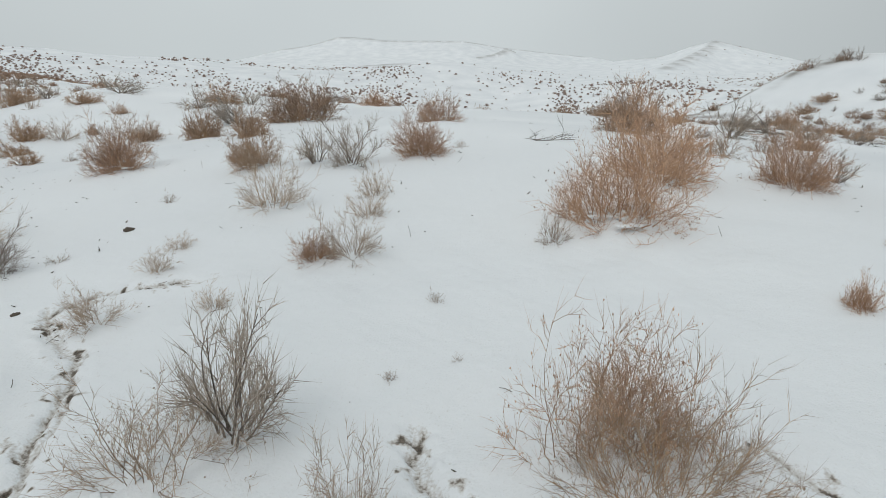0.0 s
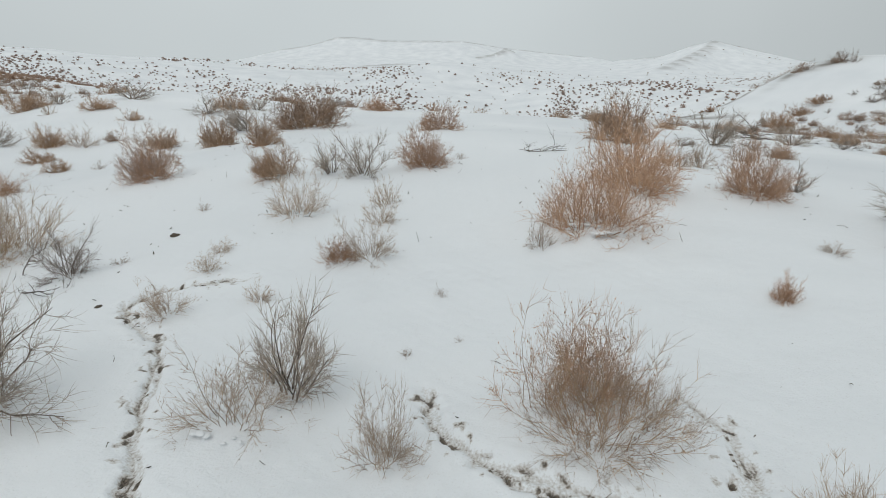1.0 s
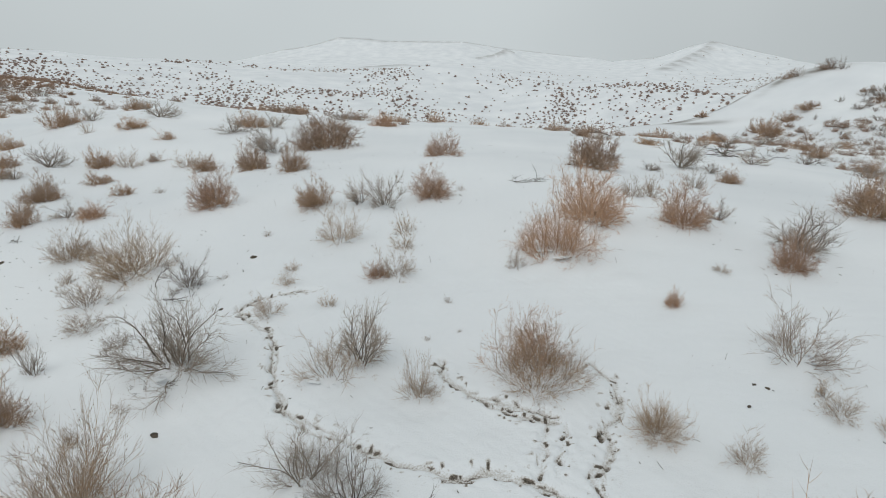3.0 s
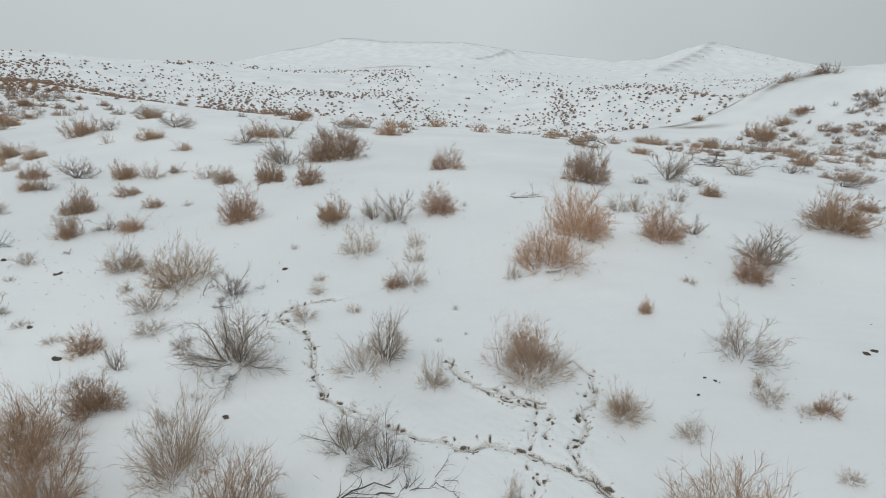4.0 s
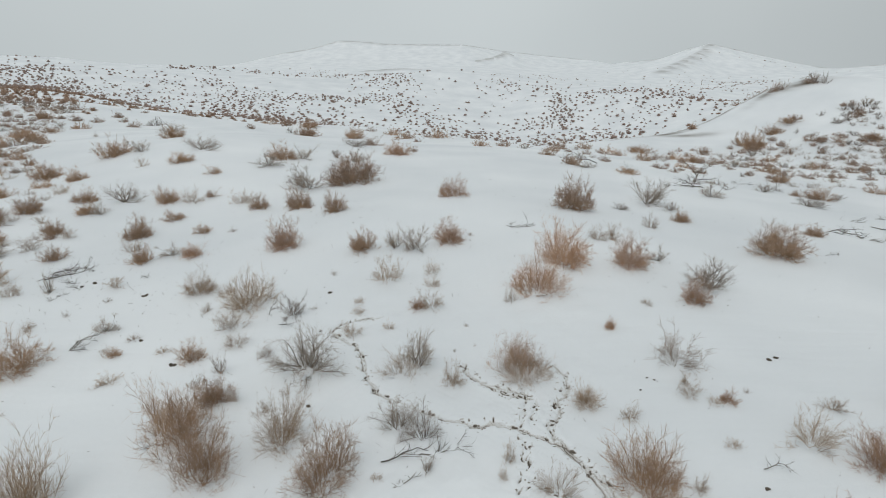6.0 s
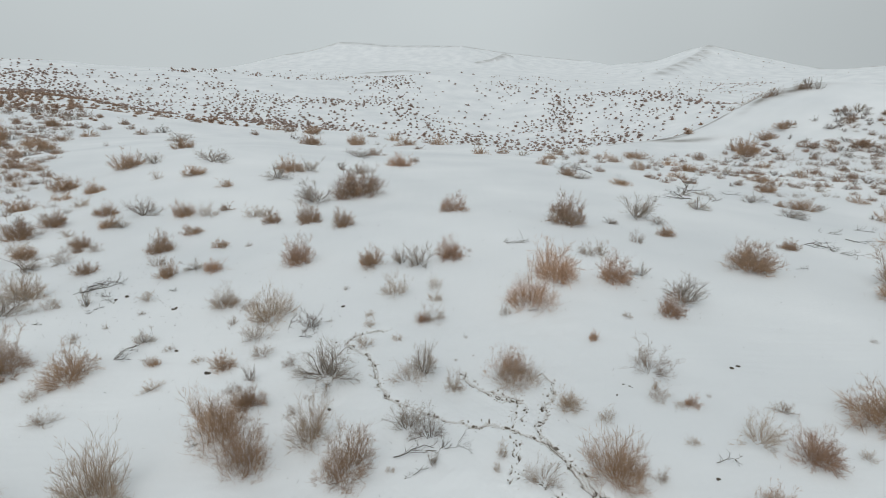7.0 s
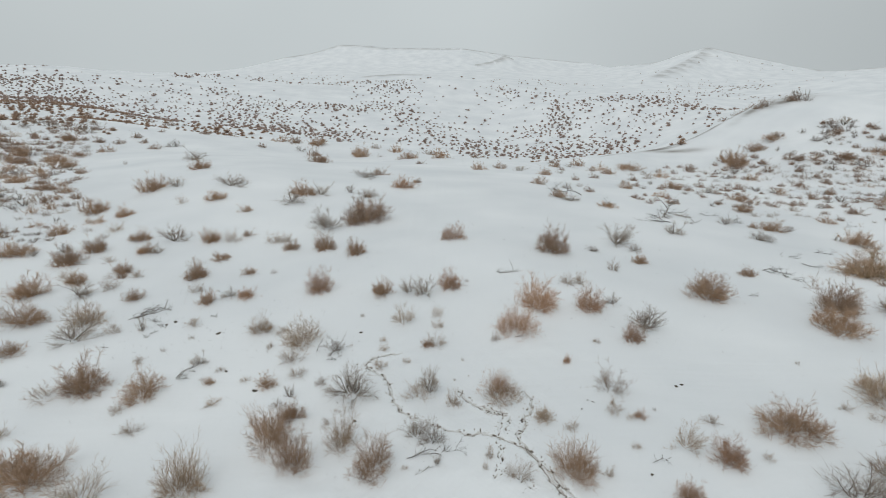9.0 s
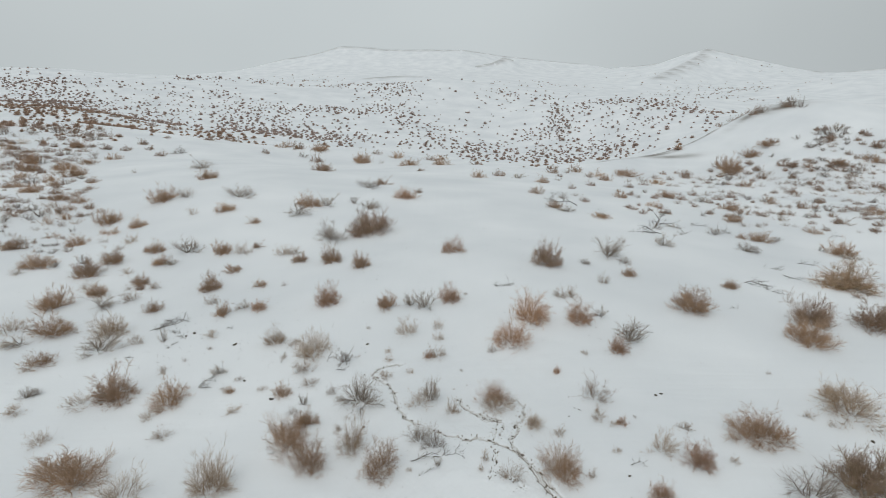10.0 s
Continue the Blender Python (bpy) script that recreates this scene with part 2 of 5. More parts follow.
plant("B", 4.29, 14.77, 1.51, 1.03)
plant("G", 8.05, 17.6, 1.51, 0.91)
plant("G", 6.25, 15.51, 0.84, 0.32)
plant("G", 8.53, 16.1, 0.72, 0.33)
plant("G", 12.19, 20.82, 1.21, 0.73)
plant("G", 13.55, 26.24, 0.95, 0.36)
plant("G", 15.33, 27.32, 1.25, 0.38)
plant("G", 17.61, 26.34, 1.13, 0.6)
plant("B", 19.5, 26.08, 0.87, 0.53)
plant("B", 20.58, 25.7, 1.46, 0.75)
plant("G", 17.57, 22.08, 1.49, 0.68)
plant("G", 21.72, 26.04, 0.69, 0.42)
plant("B", 24.28, 23.71, 1.72, 0.89)
plant("G", 23.68, 24.27, 0.75, 0.4)
plant("G", 24.66, 22.52, 1.35, 0.51)
plant("B", 25.93, 29.14, 1.21, 0.58)
plant("B", 29.84, 31.84, 1.38, 0.57)
plant("B", 34.14, 34.51, 1.46, 0.6)
plant("B", 30.36, 28.77, 1.02, 0.42)
plant("B", 7.34, 38.67, 1.34, 0.83)
plant("G", 9.09, 36.19, 1.18, 0.53)
plant("L", 7.41, 30.83, 1.25, 0.51)
plant("G", 8.41, 30.08, 1.42, 0.53)
plant("B", 10.62, 34.8, 0.78, 0.48)
plant("L", 10.32, 28.25, 1.27, 0.43)
plant("B", 14.92, 39.44, 1.37, 0.75)
plant("B", 13.97, 32.78, 0.65, 0.36)
plant("B", 16.37, 35.07, 1.15, 0.55)
plant("B", 16.04, 32.35, 0.89, 0.43)
plant("B", 19.64, 42.15, 1.67, 0.691)
plant("R", -3.56, 33.06, 1.8, 0.86)
plant("B", -2.89, 35.79, 0.79, 0.43)
plant("B", -6.124, 40.35, 1.38, 0.759)
plant("G", -7.18, 37.47, 2.08, 0.63)
plant("G", -5.96, 28.18, 1.44, 0.87)
plant("G", -7.26, 30.07, 0.85, 0.51)
plant("L", 23.27, 36.67, 1.84, 0.63)
plant("B", 21.19, 31.65, 1.38, 0.66)
plant("B", 24.94, 42.55, 1.2, 0.582)
plant("B", 20.54, 33.83, 0.82, 0.45)
plant("B", 39, 65.8, 2.04, 1.12)
plant("B", 24.4, 47.11, 1.17, 0.719)
plant("B", -42.06, 43.75, 2.09, 0.86)
plant("B", -35.9, 37.7, 1.98, 0.81)
plant("B", -36.75, 41.63, 1.42, 0.684)
plant("B", -40.14, 50.37, 2.32, 1.27)
plant("B", -43.78, 55.74, 2.65, 1.09)
plant("B", -46.96, 53.67, 2.43, 1.17)
plant("L", -43.29, 58.87, 2.15, 0.884)
plant("G", -31.02, 30.36, 1.33, 0.6)
plant("B", -31.43, 33.8, 1.53, 0.73)
plant("B", -32.55, 29.59, 1.22, 0.58)
plant("L", -30.94, 35.27, 1.47, 0.6)
plant("B", -44.7, 70.98, 1.78, 0.853)
plant("B", -45.5, 76.93, 1.71, 0.935)
plant("B", -42.28, 72.64, 1.47, 0.694)
plant("B", -38.11, 67.03, 1.53, 0.842)
plant("G", -37.19, 70.51, 2.49, 1.12)
plant("B", -42.25, 62.71, 1.94, 0.925)
plant("B", -27.27, 88.63, 3.01, 1.23)
plant("B", -24.43, 86.41, 2.32, 1.43)
plant("B", -21.09, 85.88, 3.15, 1.29)
plant("B", -19.54, 76.63, 2.29, 1.57)
plant("B", -13.04, 49.6, 2.15, 0.879)
plant("B", -13, 78.54, 2.93, 1.6)
plant("L", -11.66, 86.07, 1.89, 0.773)
plant("B", -8.458, 83.9, 2.47, 1.18)
plant("L", -5.305, 69.29, 2.63, 0.898)
plant("B", -2.897, 85.71, 2.1, 1)
plant("B", -0.9886, 68.66, 2.44, 1.34)
plant("B", 3.164, 53.71, 1.86, 0.892)
plant("B", 5.695, 57.49, 1.66, 0.913)
plant("B", 9.723, 52.14, 1.68, 0.805)
plant("B", 14.73, 73.46, 2.04, 1.11)
plant("B", 18.68, 77.15, 2.31, 1.27)
plant("B", 21.31, 73.62, 2.59, 1.06)
plant("B", 21.95, 70.11, 2.14, 1.03)
plant("L", 26.37, 74.7, 3.94, 1.09)
plant("B", 28.19, 68.13, 2.1, 1.14)
plant("B", 34.12, 73.26, 1.85, 1.01)
plant("B", 40.22, 74.3, 3.35, 2.06)
plant("L", 46.37, 81.36, 3.21, 1.32)
plant("L", 50.9, 84.23, 3.07, 1.06)
plant("B", -50.39, 130.3, 3.31, 1.14)
plant("B", -39.02, 87.57, 2.12, 0.866)
plant("L", 15.93, 55.27, 1.47, 0.701)
plant("L", 25.69, 65.6, 1.52, 0.73)
plant("G", 7.838, 56.44, 1.64, 0.615)
plant("B", -27.95, 79.68, 1.47, 0.809)
plant("B", -56.51, 64.34, 2.14, 1.03)
plant("B", -52.64, 60.63, 1.73, 0.827)
plant("B", -49.15, 57.1, 2.55, 1.57)
plant("B", -51.78, 65.07, 1.82, 0.879)
plant("B", -54, 69.88, 1.23, 0.669)
plant("L", -51.04, 67.44, 1.53, 0.522)
plant("B", -51.15, 71.14, 2.68, 1.28)
plant("B", -50.09, 71.74, 1.35, 0.647)
plant("P", -47.25, 64.06, 1.31, 0.891)
plant("B", -46.21, 60.43, 1.57, 0.747)
plant("P", -44.38, 62.45, 1.45, 0.869)
plant("G", -48.01, 57.86, 1.36, 0.716)
plant("L", -46.05, 50.83, 2.06, 0.705)
plant("P", -43.79, 49.42, 1.88, 0.855)
plant("G", -35.88, 42.19, 1.2, 0.635)
plant("L", -31.12, 38.07, 1.33, 0.45)
plant("L", -29.43, 33.01, 1.51, 0.52)
plant("B", -29.31, 30.09, 1.33, 0.82)
plant("G", -32.31, 30.46, 0.86, 0.45)
plant("G", -29.86, 28.01, 1.09, 0.57)
plant("P", -26.84, 28.38, 1.01, 0.61)
plant("P", -27.53, 27.66, 0.9, 0.54)
plant("G", -26.05, 26.52, 0.79, 0.48)
plant("G", -24.68, 21.05, 0.57, 0.26)
plant("G", -23.71, 20.74, 0.61, 0.28)
plant("P", -22.74, 16.18, 0.87, 0.46)
plant("G", -21.64, 17.55, 0.69, 0.31)
plant("P", -17.84, 14.19, 1, 0.53)
plant("P", -18.64, 16.97, 0.61, 0.37)
plant("P", -17.22, 16.54, 0.81, 0.43)
plant("P", -14.78, 14.26, 0.75, 0.34)
plant("B", -15.43, 14.1, 0.56, 0.35)
plant("L", 29.2, 66.05, 1.19, 0.571)
plant("G", 22.19, 39.86, 1.26, 0.57)
plant("G", 36.52, 70.53, 1.44, 0.753)
plant("P", 34.21, 65.31, 1.35, 0.919)
plant("G", 38.18, 69.37, 1.76, 0.929)
plant("P", 34.09, 57.01, 1.13, 0.683)
plant("B", 42.05, 68.02, 1.74, 0.828)
plant("L", 46.62, 71.8, 1.26, 0.52)
plant("B", 46.7, 69.39, 1.59, 0.862)
plant("L", 49.15, 69.43, 1.5, 0.616)
plant("G", 29.64, 42.89, 1.34, 0.602)
plant("L", 25.04, 35.42, 0.69, 0.33)
plant("B", 42.22, 61.31, 1.61, 0.874)
plant("B", 44.36, 63.91, 1.49, 0.819)
plant("B", 27.57, 35.36, 1.16, 0.48)
plant("P", 31.87, 41.65, 0.776, 0.524)
plant("G", 48.89, 65.11, 2.01, 0.905)
plant("B", 46.96, 63.33, 1.4, 0.765)
plant("P", 47.27, 61.16, 1.28, 0.769)
plant("L", 45.16, 57.17, 1.3, 0.527)
plant("B", 35.11, 43.42, 1.05, 0.644)
plant("G", 30.41, 36.26, 0.81, 0.55)
plant("L", 27.44, 31.78, 0.89, 0.3)
plant("B", 52.26, 64.43, 1.99, 0.676)
plant("B", 49.91, 61.42, 1.29, 0.702)
plant("P", 50.89, 60.23, 1.03, 0.774)
plant("B", 33.76, 36.35, 1.29, 0.53)
plant("L", 32.04, 32.65, 1, 0.34)
plant("B", 51.56, 67.42, 2.4, 0.983)
plant("B", 56.19, 67.85, 2.58, 1.05)
plant("B", 59.37, 71.7, 1.79, 0.981)
plant("G", 53.55, 77.29, 1.71, 0.647)
plant("B", 60.9, 77.13, 1.71, 0.702)
plant("P", 23.49, 31.13, 0.63, 0.43)
plant("P", 25.11, 31.12, 0.63, 0.33)
plant("P", -0.42, 1.97, 0.5, 0.44)
plant("P", -0.36, 2.01, 0.23, 0.16)
plant("G", 58.7, 93.81, 2.14, 1.78)
plant("G", 59.36, 92.07, 1.71, 1.89)
plant("L", 51.07, 62.65, 1.5, 0.667)
plant("B", 31.6, 30.48, 0.88, 0.46)
plant("G", 28.46, 34.16, 0.84, 0.35)
plant("L", 48.86, 58.63, 1.88, 0.852)
plant("G", 29.11, 45.4, 1.19, 0.504)
plant("B", 42.99, 70.82, 1.61, 0.927)
plant("L", 23.81, 35, 1.21, 0.66)
plant("L", 53.66, 65.51, 1.73, 1.01)
plant("L", 29.11, 40.92, 1.47, 0.672)
plant("B", 36.56, 45.77, 1.18, 0.575)
plant("L", 32.55, 35.92, 1.06, 0.42)
plant("G", 31.64, 36.67, 1.28, 0.52)
plant("L", 33.15, 32.18, 1.13, 0.59)
plant("B", 37.83, 42.14, 1.05, 0.423)
plant("L", 35.25, 36.34, 1.17, 0.65)
plant("G", 36.52, 38.53, 1.03, 0.42)
plant("L", 26.39, 35.98, 0.9, 0.37)
plant("G", 22.43, 33.39, 1.16, 0.68)
plant("L", 41.96, 59.59, 1.73, 0.834)
plant("L", 40.95, 57.85, 1.44, 0.554)
plant("L", 48.03, 68.63, 2.03, 0.815)
plant("L", 30.7, 38.33, 1.33, 0.76)
plant("L", 30.3, 34.11, 0.97, 0.55)
plant("P", 25.58, 32.91, 1.2, 0.65)
plant("B", 52.14, 58.35, 1.82, 0.845)
plant("L", 32.89, 33.77, 1.16, 0.51)
plant("G", -60.1, 80.85, 2.24, 1.25)
plant("G", -66.05, 77.86, 1.54, 0.72)
plant("P", -49.02, 64.41, 1.77, 1.02)
plant("P", -53.26, 58.71, 1.5, 0.788)
plant("B", -63.47, 83.02, 1.96, 0.877)
plant("L", -48.51, 67.53, 1.88, 0.744)
plant("L", -48.61, 60.37, 1.21, 0.682)
plant("B", -49.83, 61.03, 1.25, 0.525)
plant("P", -62.65, 74.82, 1.39, 0.814)
plant("B", -55.57, 81.21, 2.06, 1.16)
plant("L", -57.17, 76.96, 1.43, 0.592)
plant("B", -45.47, 58.03, 1.18, 0.686)
plant("B", -59.49, 69.15, 1.55, 0.749)
plant("P", -46.02, 65.23, 1.75, 0.682)
plant("L", -68.2, 80.29, 2.28, 1.31)
plant("L", -60.68, 82.87, 2.24, 1.28)
plant("B", -65.37, 84.19, 2.2, 1.27)
plant("L", -50.46, 55.21, 1.64, 0.79)
plant("G", -62.78, 79.13, 2.16, 0.935)
plant("L", -53.14, 81.64, 2.23, 1.11)
plant("P", -56.15, 85.52, 2.3, 0.997)
plant("L", -53.24, 76.47, 1.52, 0.875)
plant("P", -57.51, 72.92, 1.87, 1.07)
plant("L", -47.02, 58.98, 1.58, 0.72)
plant("P", -62.53, 85.51, 1.62, 0.803)
plant("G", -53.06, 78.44, 2.29, 1.09)
plant("B", -54.03, 63.11, 1.84, 0.741)
plant("L", -56.01, 75.3, 1.77, 1.03)
plant("B", -61.13, 70.47, 1.51, 0.696)
plant("B", -56.52, 79.25, 1.97, 0.896)
plant("P", -61.57, 77.51, 1.54, 0.863)
plant("B", -58.25, 81.98, 2.09, 1.09)
plant("G", -64.68, 75.87, 1.67, 0.831)
plant("B", -47.65, 70.79, 1.73, 0.87)
plant("P", -30.82, 31.76, 1.16, 0.56)
plant("B", -31.22, 28.38, 1.1, 0.66)
plant("B", -40.65, 47.65, 1.82, 0.932)
plant("L", -34.53, 39.34, 1.2, 0.59)
plant("B", -33.27, 36.22, 1.37, 0.65)
plant("G", -30.93, 26.97, 1.23, 0.65)
plant("B", -28.23, 29.3, 1.12, 0.54)
plant("L", -40.28, 43.55, 1.24, 0.677)
plant("B", -32.79, 41.77, 1.42, 0.652)
plant("L", -33.92, 32.41, 1.26, 0.6)
plant("L", -49.27, 53.05, 1.8, 1.05)
plant("L", -28.54, 27.98, 1.2, 0.65)
plant("P", -37.53, 43.49, 1.45, 0.748)
plant("P", -43.15, 52.28, 1.87, 1.06)
plant("L", -35.47, 33.5, 1.02, 0.45)
plant("G", -41.81, 46.38, 1.91, 0.758)
plant("P", -44.86, 47.69, 1.68, 0.751)
plant("G", -37.27, 47.44, 1.39, 0.525)
plant("B", 54.02, 96.6, 2.27, 1.61)
plant("P", 55.04, 95.66, 2.22, 1.76)
plant("P", 57.68, 94.35, 1.79, 1.88)
plant("L", 58.27, 93.58, 1.94, 1.33)
plant("G", 57.69, 81.09, 1.9, 1.22)
plant("G", 59.21, 81.14, 2.25, 1.47)
plant("G", 59.31, 79.15, 1.69, 1.1)
plant("G", 57.82, 80.04, 1.37, 0.771)
plant("G", 53.49, 77.8, 1.68, 0.84)
plant("G", 54.9, 77.47, 1.51, 0.836)
plant("P", 55.18, 75.41, 1.48, 0.655)
plant("B", 61.32, 77.85, 1.5, 0.835)
plant("B", 59.43, 72.17, 1.58, 0.866)
plant("B", 56.52, 68.63, 1.83, 0.912)
plant("G", 54.37, 82.95, 1.24, 0.796)
plant("B", 51.55, 84.84, 2.34, 0.814)
plant("B", 47.71, 82.1, 1.94, 0.884)
plant("B", 43.71, 75.91, 1.66, 0.747)
plant("G", 47.57, 76.78, 0.835, 0.752)
plant("B", 41.03, 77.5, 2.71, 1.87)
plant("G", 47.11, 72.01, 1.1, 0.634)
plant("B", 47, 69.7, 1.39, 0.772)
plant("B", 49.26, 70.33, 1.25, 0.543)
plant("L", 51.6, 68.4, 3.04, 0.684)
plant("G", 49.57, 66.69, 1.79, 0.672)
plant("G", 52.42, 65.34, 1.76, 0.734)
plant("P", 43.01, 68.95, 2, 0.769)
plant("B", 34.76, 75.2, 1.66, 0.828)
plant("P", -6.911, 2.421, 0.61, 0.195)
plant("P", -10.31, 5.238, 0.414, 0.207)
plant("G", -11.34, 7.705, 0.51, 0.68)
plant("P", -9.806, 5.894, 0.245, 0.184)
plant("P", -6.213, 5.564, 0.359, 0.269)
plant("G", -4.847, 2.62, 0.345, 0.419)
plant("P", -5.059, 2.1, 0.428, 0.238)
plant("P", -3.496, 7.435, 0.264, 0.165)
plant("P", 0.4007, -0.05095, 0.258, 0.298)
plant("P", 0.2908, -0.4283, 0.192, 0.173)
plant("G", -0.8177, -0.2613, 0.234, 0.234)
plant("P", 4.096, 5.245, 0.349, 0.131)
plant("P", 3.75, 1.94, 0.257, 0.257)
plant("P", -2.524, 4.949, 0.373, 0.229)
plant("P", 2.494, 0.895, 0.43, 0.215)
plant("P", -7.687, 3.807, 0.35, 0.188)
plant("P", 0.1985, 10.02, 0.337, 0.187)
plant("P", -12.59, 8.047, 0.45, 0.312)
plant("P", -6.398, 3.632, 0.398, 0.133)
plant("P", -8.122, 13.09, 0.434, 0.217)
plant("G", -3.073, 2.533, 0.538, 0.758)
plant("P", 4.793, 1.773, 0.161, 0.0922)
plant("P", 4.082, 1.405, 0.314, 0.135)
plant("P", -3.403, 1.775, 0.255, 0.116)
plant("P", -1.534, -0.4535, 0.192, 0.096)
plant("P", 9.903, 4.378, 0.277, 0.111)
plant("P", -7.38, 4.35, 0.362, 0.139)
plant("P", -9.255, 6.78, 0.322, 0.129)
plant("P", -0.1, 4.2, 0.16, 0.12)
plant("P", -2.6, 5.6, 0.35, 0.16)
plant("P", -3.6, 5.3, 0.25, 0.12)
plant("P", -1.75, 4.2, 0.3, 0.18)
plant("P", 0.05, 3.4, 0.1, 0.06)
plant("P", -0.35, 3.2, 0.12, 0.08)
plant("P", 10.69, 38.23, 0.683, 0.449)
plant("P", 16.57, 39.9, 0.806, 0.463)
plant("G", 19.23, 46.09, 0.673, 0.386)
plant("P", 29.82, 65.81, 1.04, 0.856)
plant("P", 35.36, 71.02, 1.9, 0.91)
plant("P", 27.19, 50.21, 1.2, 0.621)
plant("P", 34.04, 61.86, 0.992, 0.735)
plant("P", 42.92, 66.63, 1.05, 0.775)
plant("P", 42.67, 64.85, 1.03, 0.676)
plant("B", 45.28, 65.81, 1.49, 1.02)
plant("P", 46.03, 64.89, 1.02, 0.844)
plant("G", 48.72, 67.22, 1.05, 0.777)
plant("P", 49.13, 62.94, 1, 0.741)
plant("B", 52.66, 61.05, 1.68, 0.724)
plant("P", 48.29, 60.49, 0.974, 0.64)
plant("G", 35.27, 44.71, 0.77, 0.506)
plant("P", 44.21, 53.99, 0.765, 0.44)
plant("B", -48.77, 54.4, 1.9, 0.875)
plant("P", -52.73, 64.46, 1.44, 0.748)
plant("G", -29.84, 29.13, 1.22, 0.562)
plant("P", -32.78, 32.14, 1.04, 0.498)
plant("B", -27.64, 30.02, 0.832, 0.43)
plant("P", -28.33, 26.19, 0.764, 0.395)
plant("B", -44.88, 84.35, 1.09, 0.414)
plant("P", -32.22, 48.04, 0.575, 0.529)
plant("B", -78.03, 122.3, 2.72, 1.14)
plant("B", -81.77, 139.4, 2.78, 1.27)
plant("B", -75.91, 135.6, 3, 1.25)
plant("B", -70.59, 133.7, 3.24, 1.24)
plant("B", -66.19, 135.1, 3.27, 1.25)
plant("G", -22.51, 80.59, 1.75, 0.903)
plant("P", -10.05, 76.87, 1.18, 0.774)
plant("P", 3.481, 71.73, 1.9, 0.729)
plant("B", -3.451, 60.99, 1.11, 0.479)
plant("P", 13.22, 60.76, 1.12, 0.72)
plant("B", 11.68, 44.91, 0.658, 0.631)
plant("L", 50.2, 100, 2.4, 0.9)
plant("L", 53, 101.2, 2.6, 1.2)
plant("B", 55.6, 102.3, 2.8, 1.5)
plant("L", 58, 103.4, 3, 1.6)
plant("B", 60.4, 104.4, 2.2, 1.3)
plant("L", 63.6, 106, 2.6, 1.6)
plant("B", 65.8, 107.4, 2.2, 1.2)
plant("L", 15.72, 80.19, 1.29, 0.771)
plant("P", 17.32, 74.97, 1.31, 0.81)
plant("L", 19.63, 72.38, 1.44, 0.833)
plant("B", 25.42, 75.84, 1.41, 0.871)
plant("P", 16.16, 44.57, 0.746, 0.429)
plant("L", 29.08, 72.96, 1.21, 0.701)
plant("L", 32.75, 65.94, 1.13, 0.59)
plant("B", 20.86, 41.04, 1.03, 0.556)
plant("B", 21.73, 33.24, 0.792, 0.392)
plant("B", 24.29, 37.64, 0.666, 0.393)
plant("P", 25.26, 37.83, 0.688, 0.329)
plant("L", 20.34, 36.52, 0.829, 0.386)
plant("B", 15.04, 69.32, 1.02, 0.495)
plant("G", 36.22, 67.08, 1.49, 0.828)
plant("P", 35.41, 61.22, 1.24, 0.558)
plant("P", 40.28, 64.69, 1.43, 0.87)
plant("B", 40.42, 61.38, 1.06, 0.623)
plant("L", 43.86, 64.66, 1.07, 0.608)
plant("B", 26.76, 35.14, 0.775, 0.478)
plant("B", 25.01, 34.42, 0.889, 0.483)
plant("B", 44.1, 59.27, 0.998, 0.47)
plant("L", 47.34, 60.14, 1.07, 0.569)
plant("L", 45.05, 54.39, 0.975, 0.476)
plant("B", 50.64, 57.91, 1.18, 0.658)
plant("P", 53.74, 63.37, 1.11, 0.535)
plant("G", 50.66, 69.51, 1.51, 0.702)
plant("B", 50.71, 67.48, 1.23, 0.674)
plant("L", 35.13, 35.27, 0.897, 0.411)
plant("B", 29.1, 34.42, 0.9, 0.504)
plant("P", 25.55, 30.83, 0.611, 0.308)
plant("L", 27.3, 29.88, 0.704, 0.387)
plant("P", 22.62, 30.49, 0.861, 0.4)
plant("P", 21.44, 30.24, 0.826, 0.42)
plant("B", 16.5, 32.41, 0.737, 0.424)
plant("L", 14.41, 31.36, 0.883, 0.453)
plant("B", 13.75, 33.57, 0.695, 0.327)
plant("P", -12.02, 14.18, 0.875, 0.662)
plant("L", -11.54, 16.04, 0.869, 0.382)
plant("P", -10.84, 11.36, 0.695, 0.492)
plant("P", -16.04, 14.22, 0.494, 0.362)
plant("P", -22.97, 20.96, 0.737, 0.442)
plant("P", -19.59, 20.66, 0.597, 0.365)
plant("B", -22.34, 24.88, 0.962, 0.57)
plant("B", -28.96, 31.12, 1.1, 0.561)
plant("P", -28.85, 24.41, 0.731, 0.322)
plant("P", -27.86, 26.68, 0.46, 0.21)
plant("P", -30.01, 25.82, 0.76, 0.34)
plant("P", -58.25, 70.01, 2.31, 1.04)
plant("P", -64.12, 92.07, 1.35, 0.61)
plant("P", -44.46, 45.97, 0.90, 0.40)
plant("P", -49.96, 74.14, 1.13, 0.51)
plant("R", 41.76, 74.09, 1.14, 0.57)
plant("P", 54.19, 67.18, 1.20, 0.54)
plant("P", 56.35, 76.13, 0.99, 0.44)
plant("P", 54.01, 72.78, 0.95, 0.43)
plant("P", 48.23, 65.54, 1.18, 0.53)
plant("P", 46.48, 67.09, 1.20, 0.54)
plant("P", 31.71, 68.53, 1.08, 0.48)
plant("P", 22.54, 46.15, 0.79, 0.35)
plant("B", 22.15, 61.73, 1.27, 0.70)
plant("B", 16.45, 41.88, 0.83, 0.46)
plant("P", 19.31, 37.60, 0.77, 0.35)
plant("G", 19.49, 32.90, 0.62, 0.31)
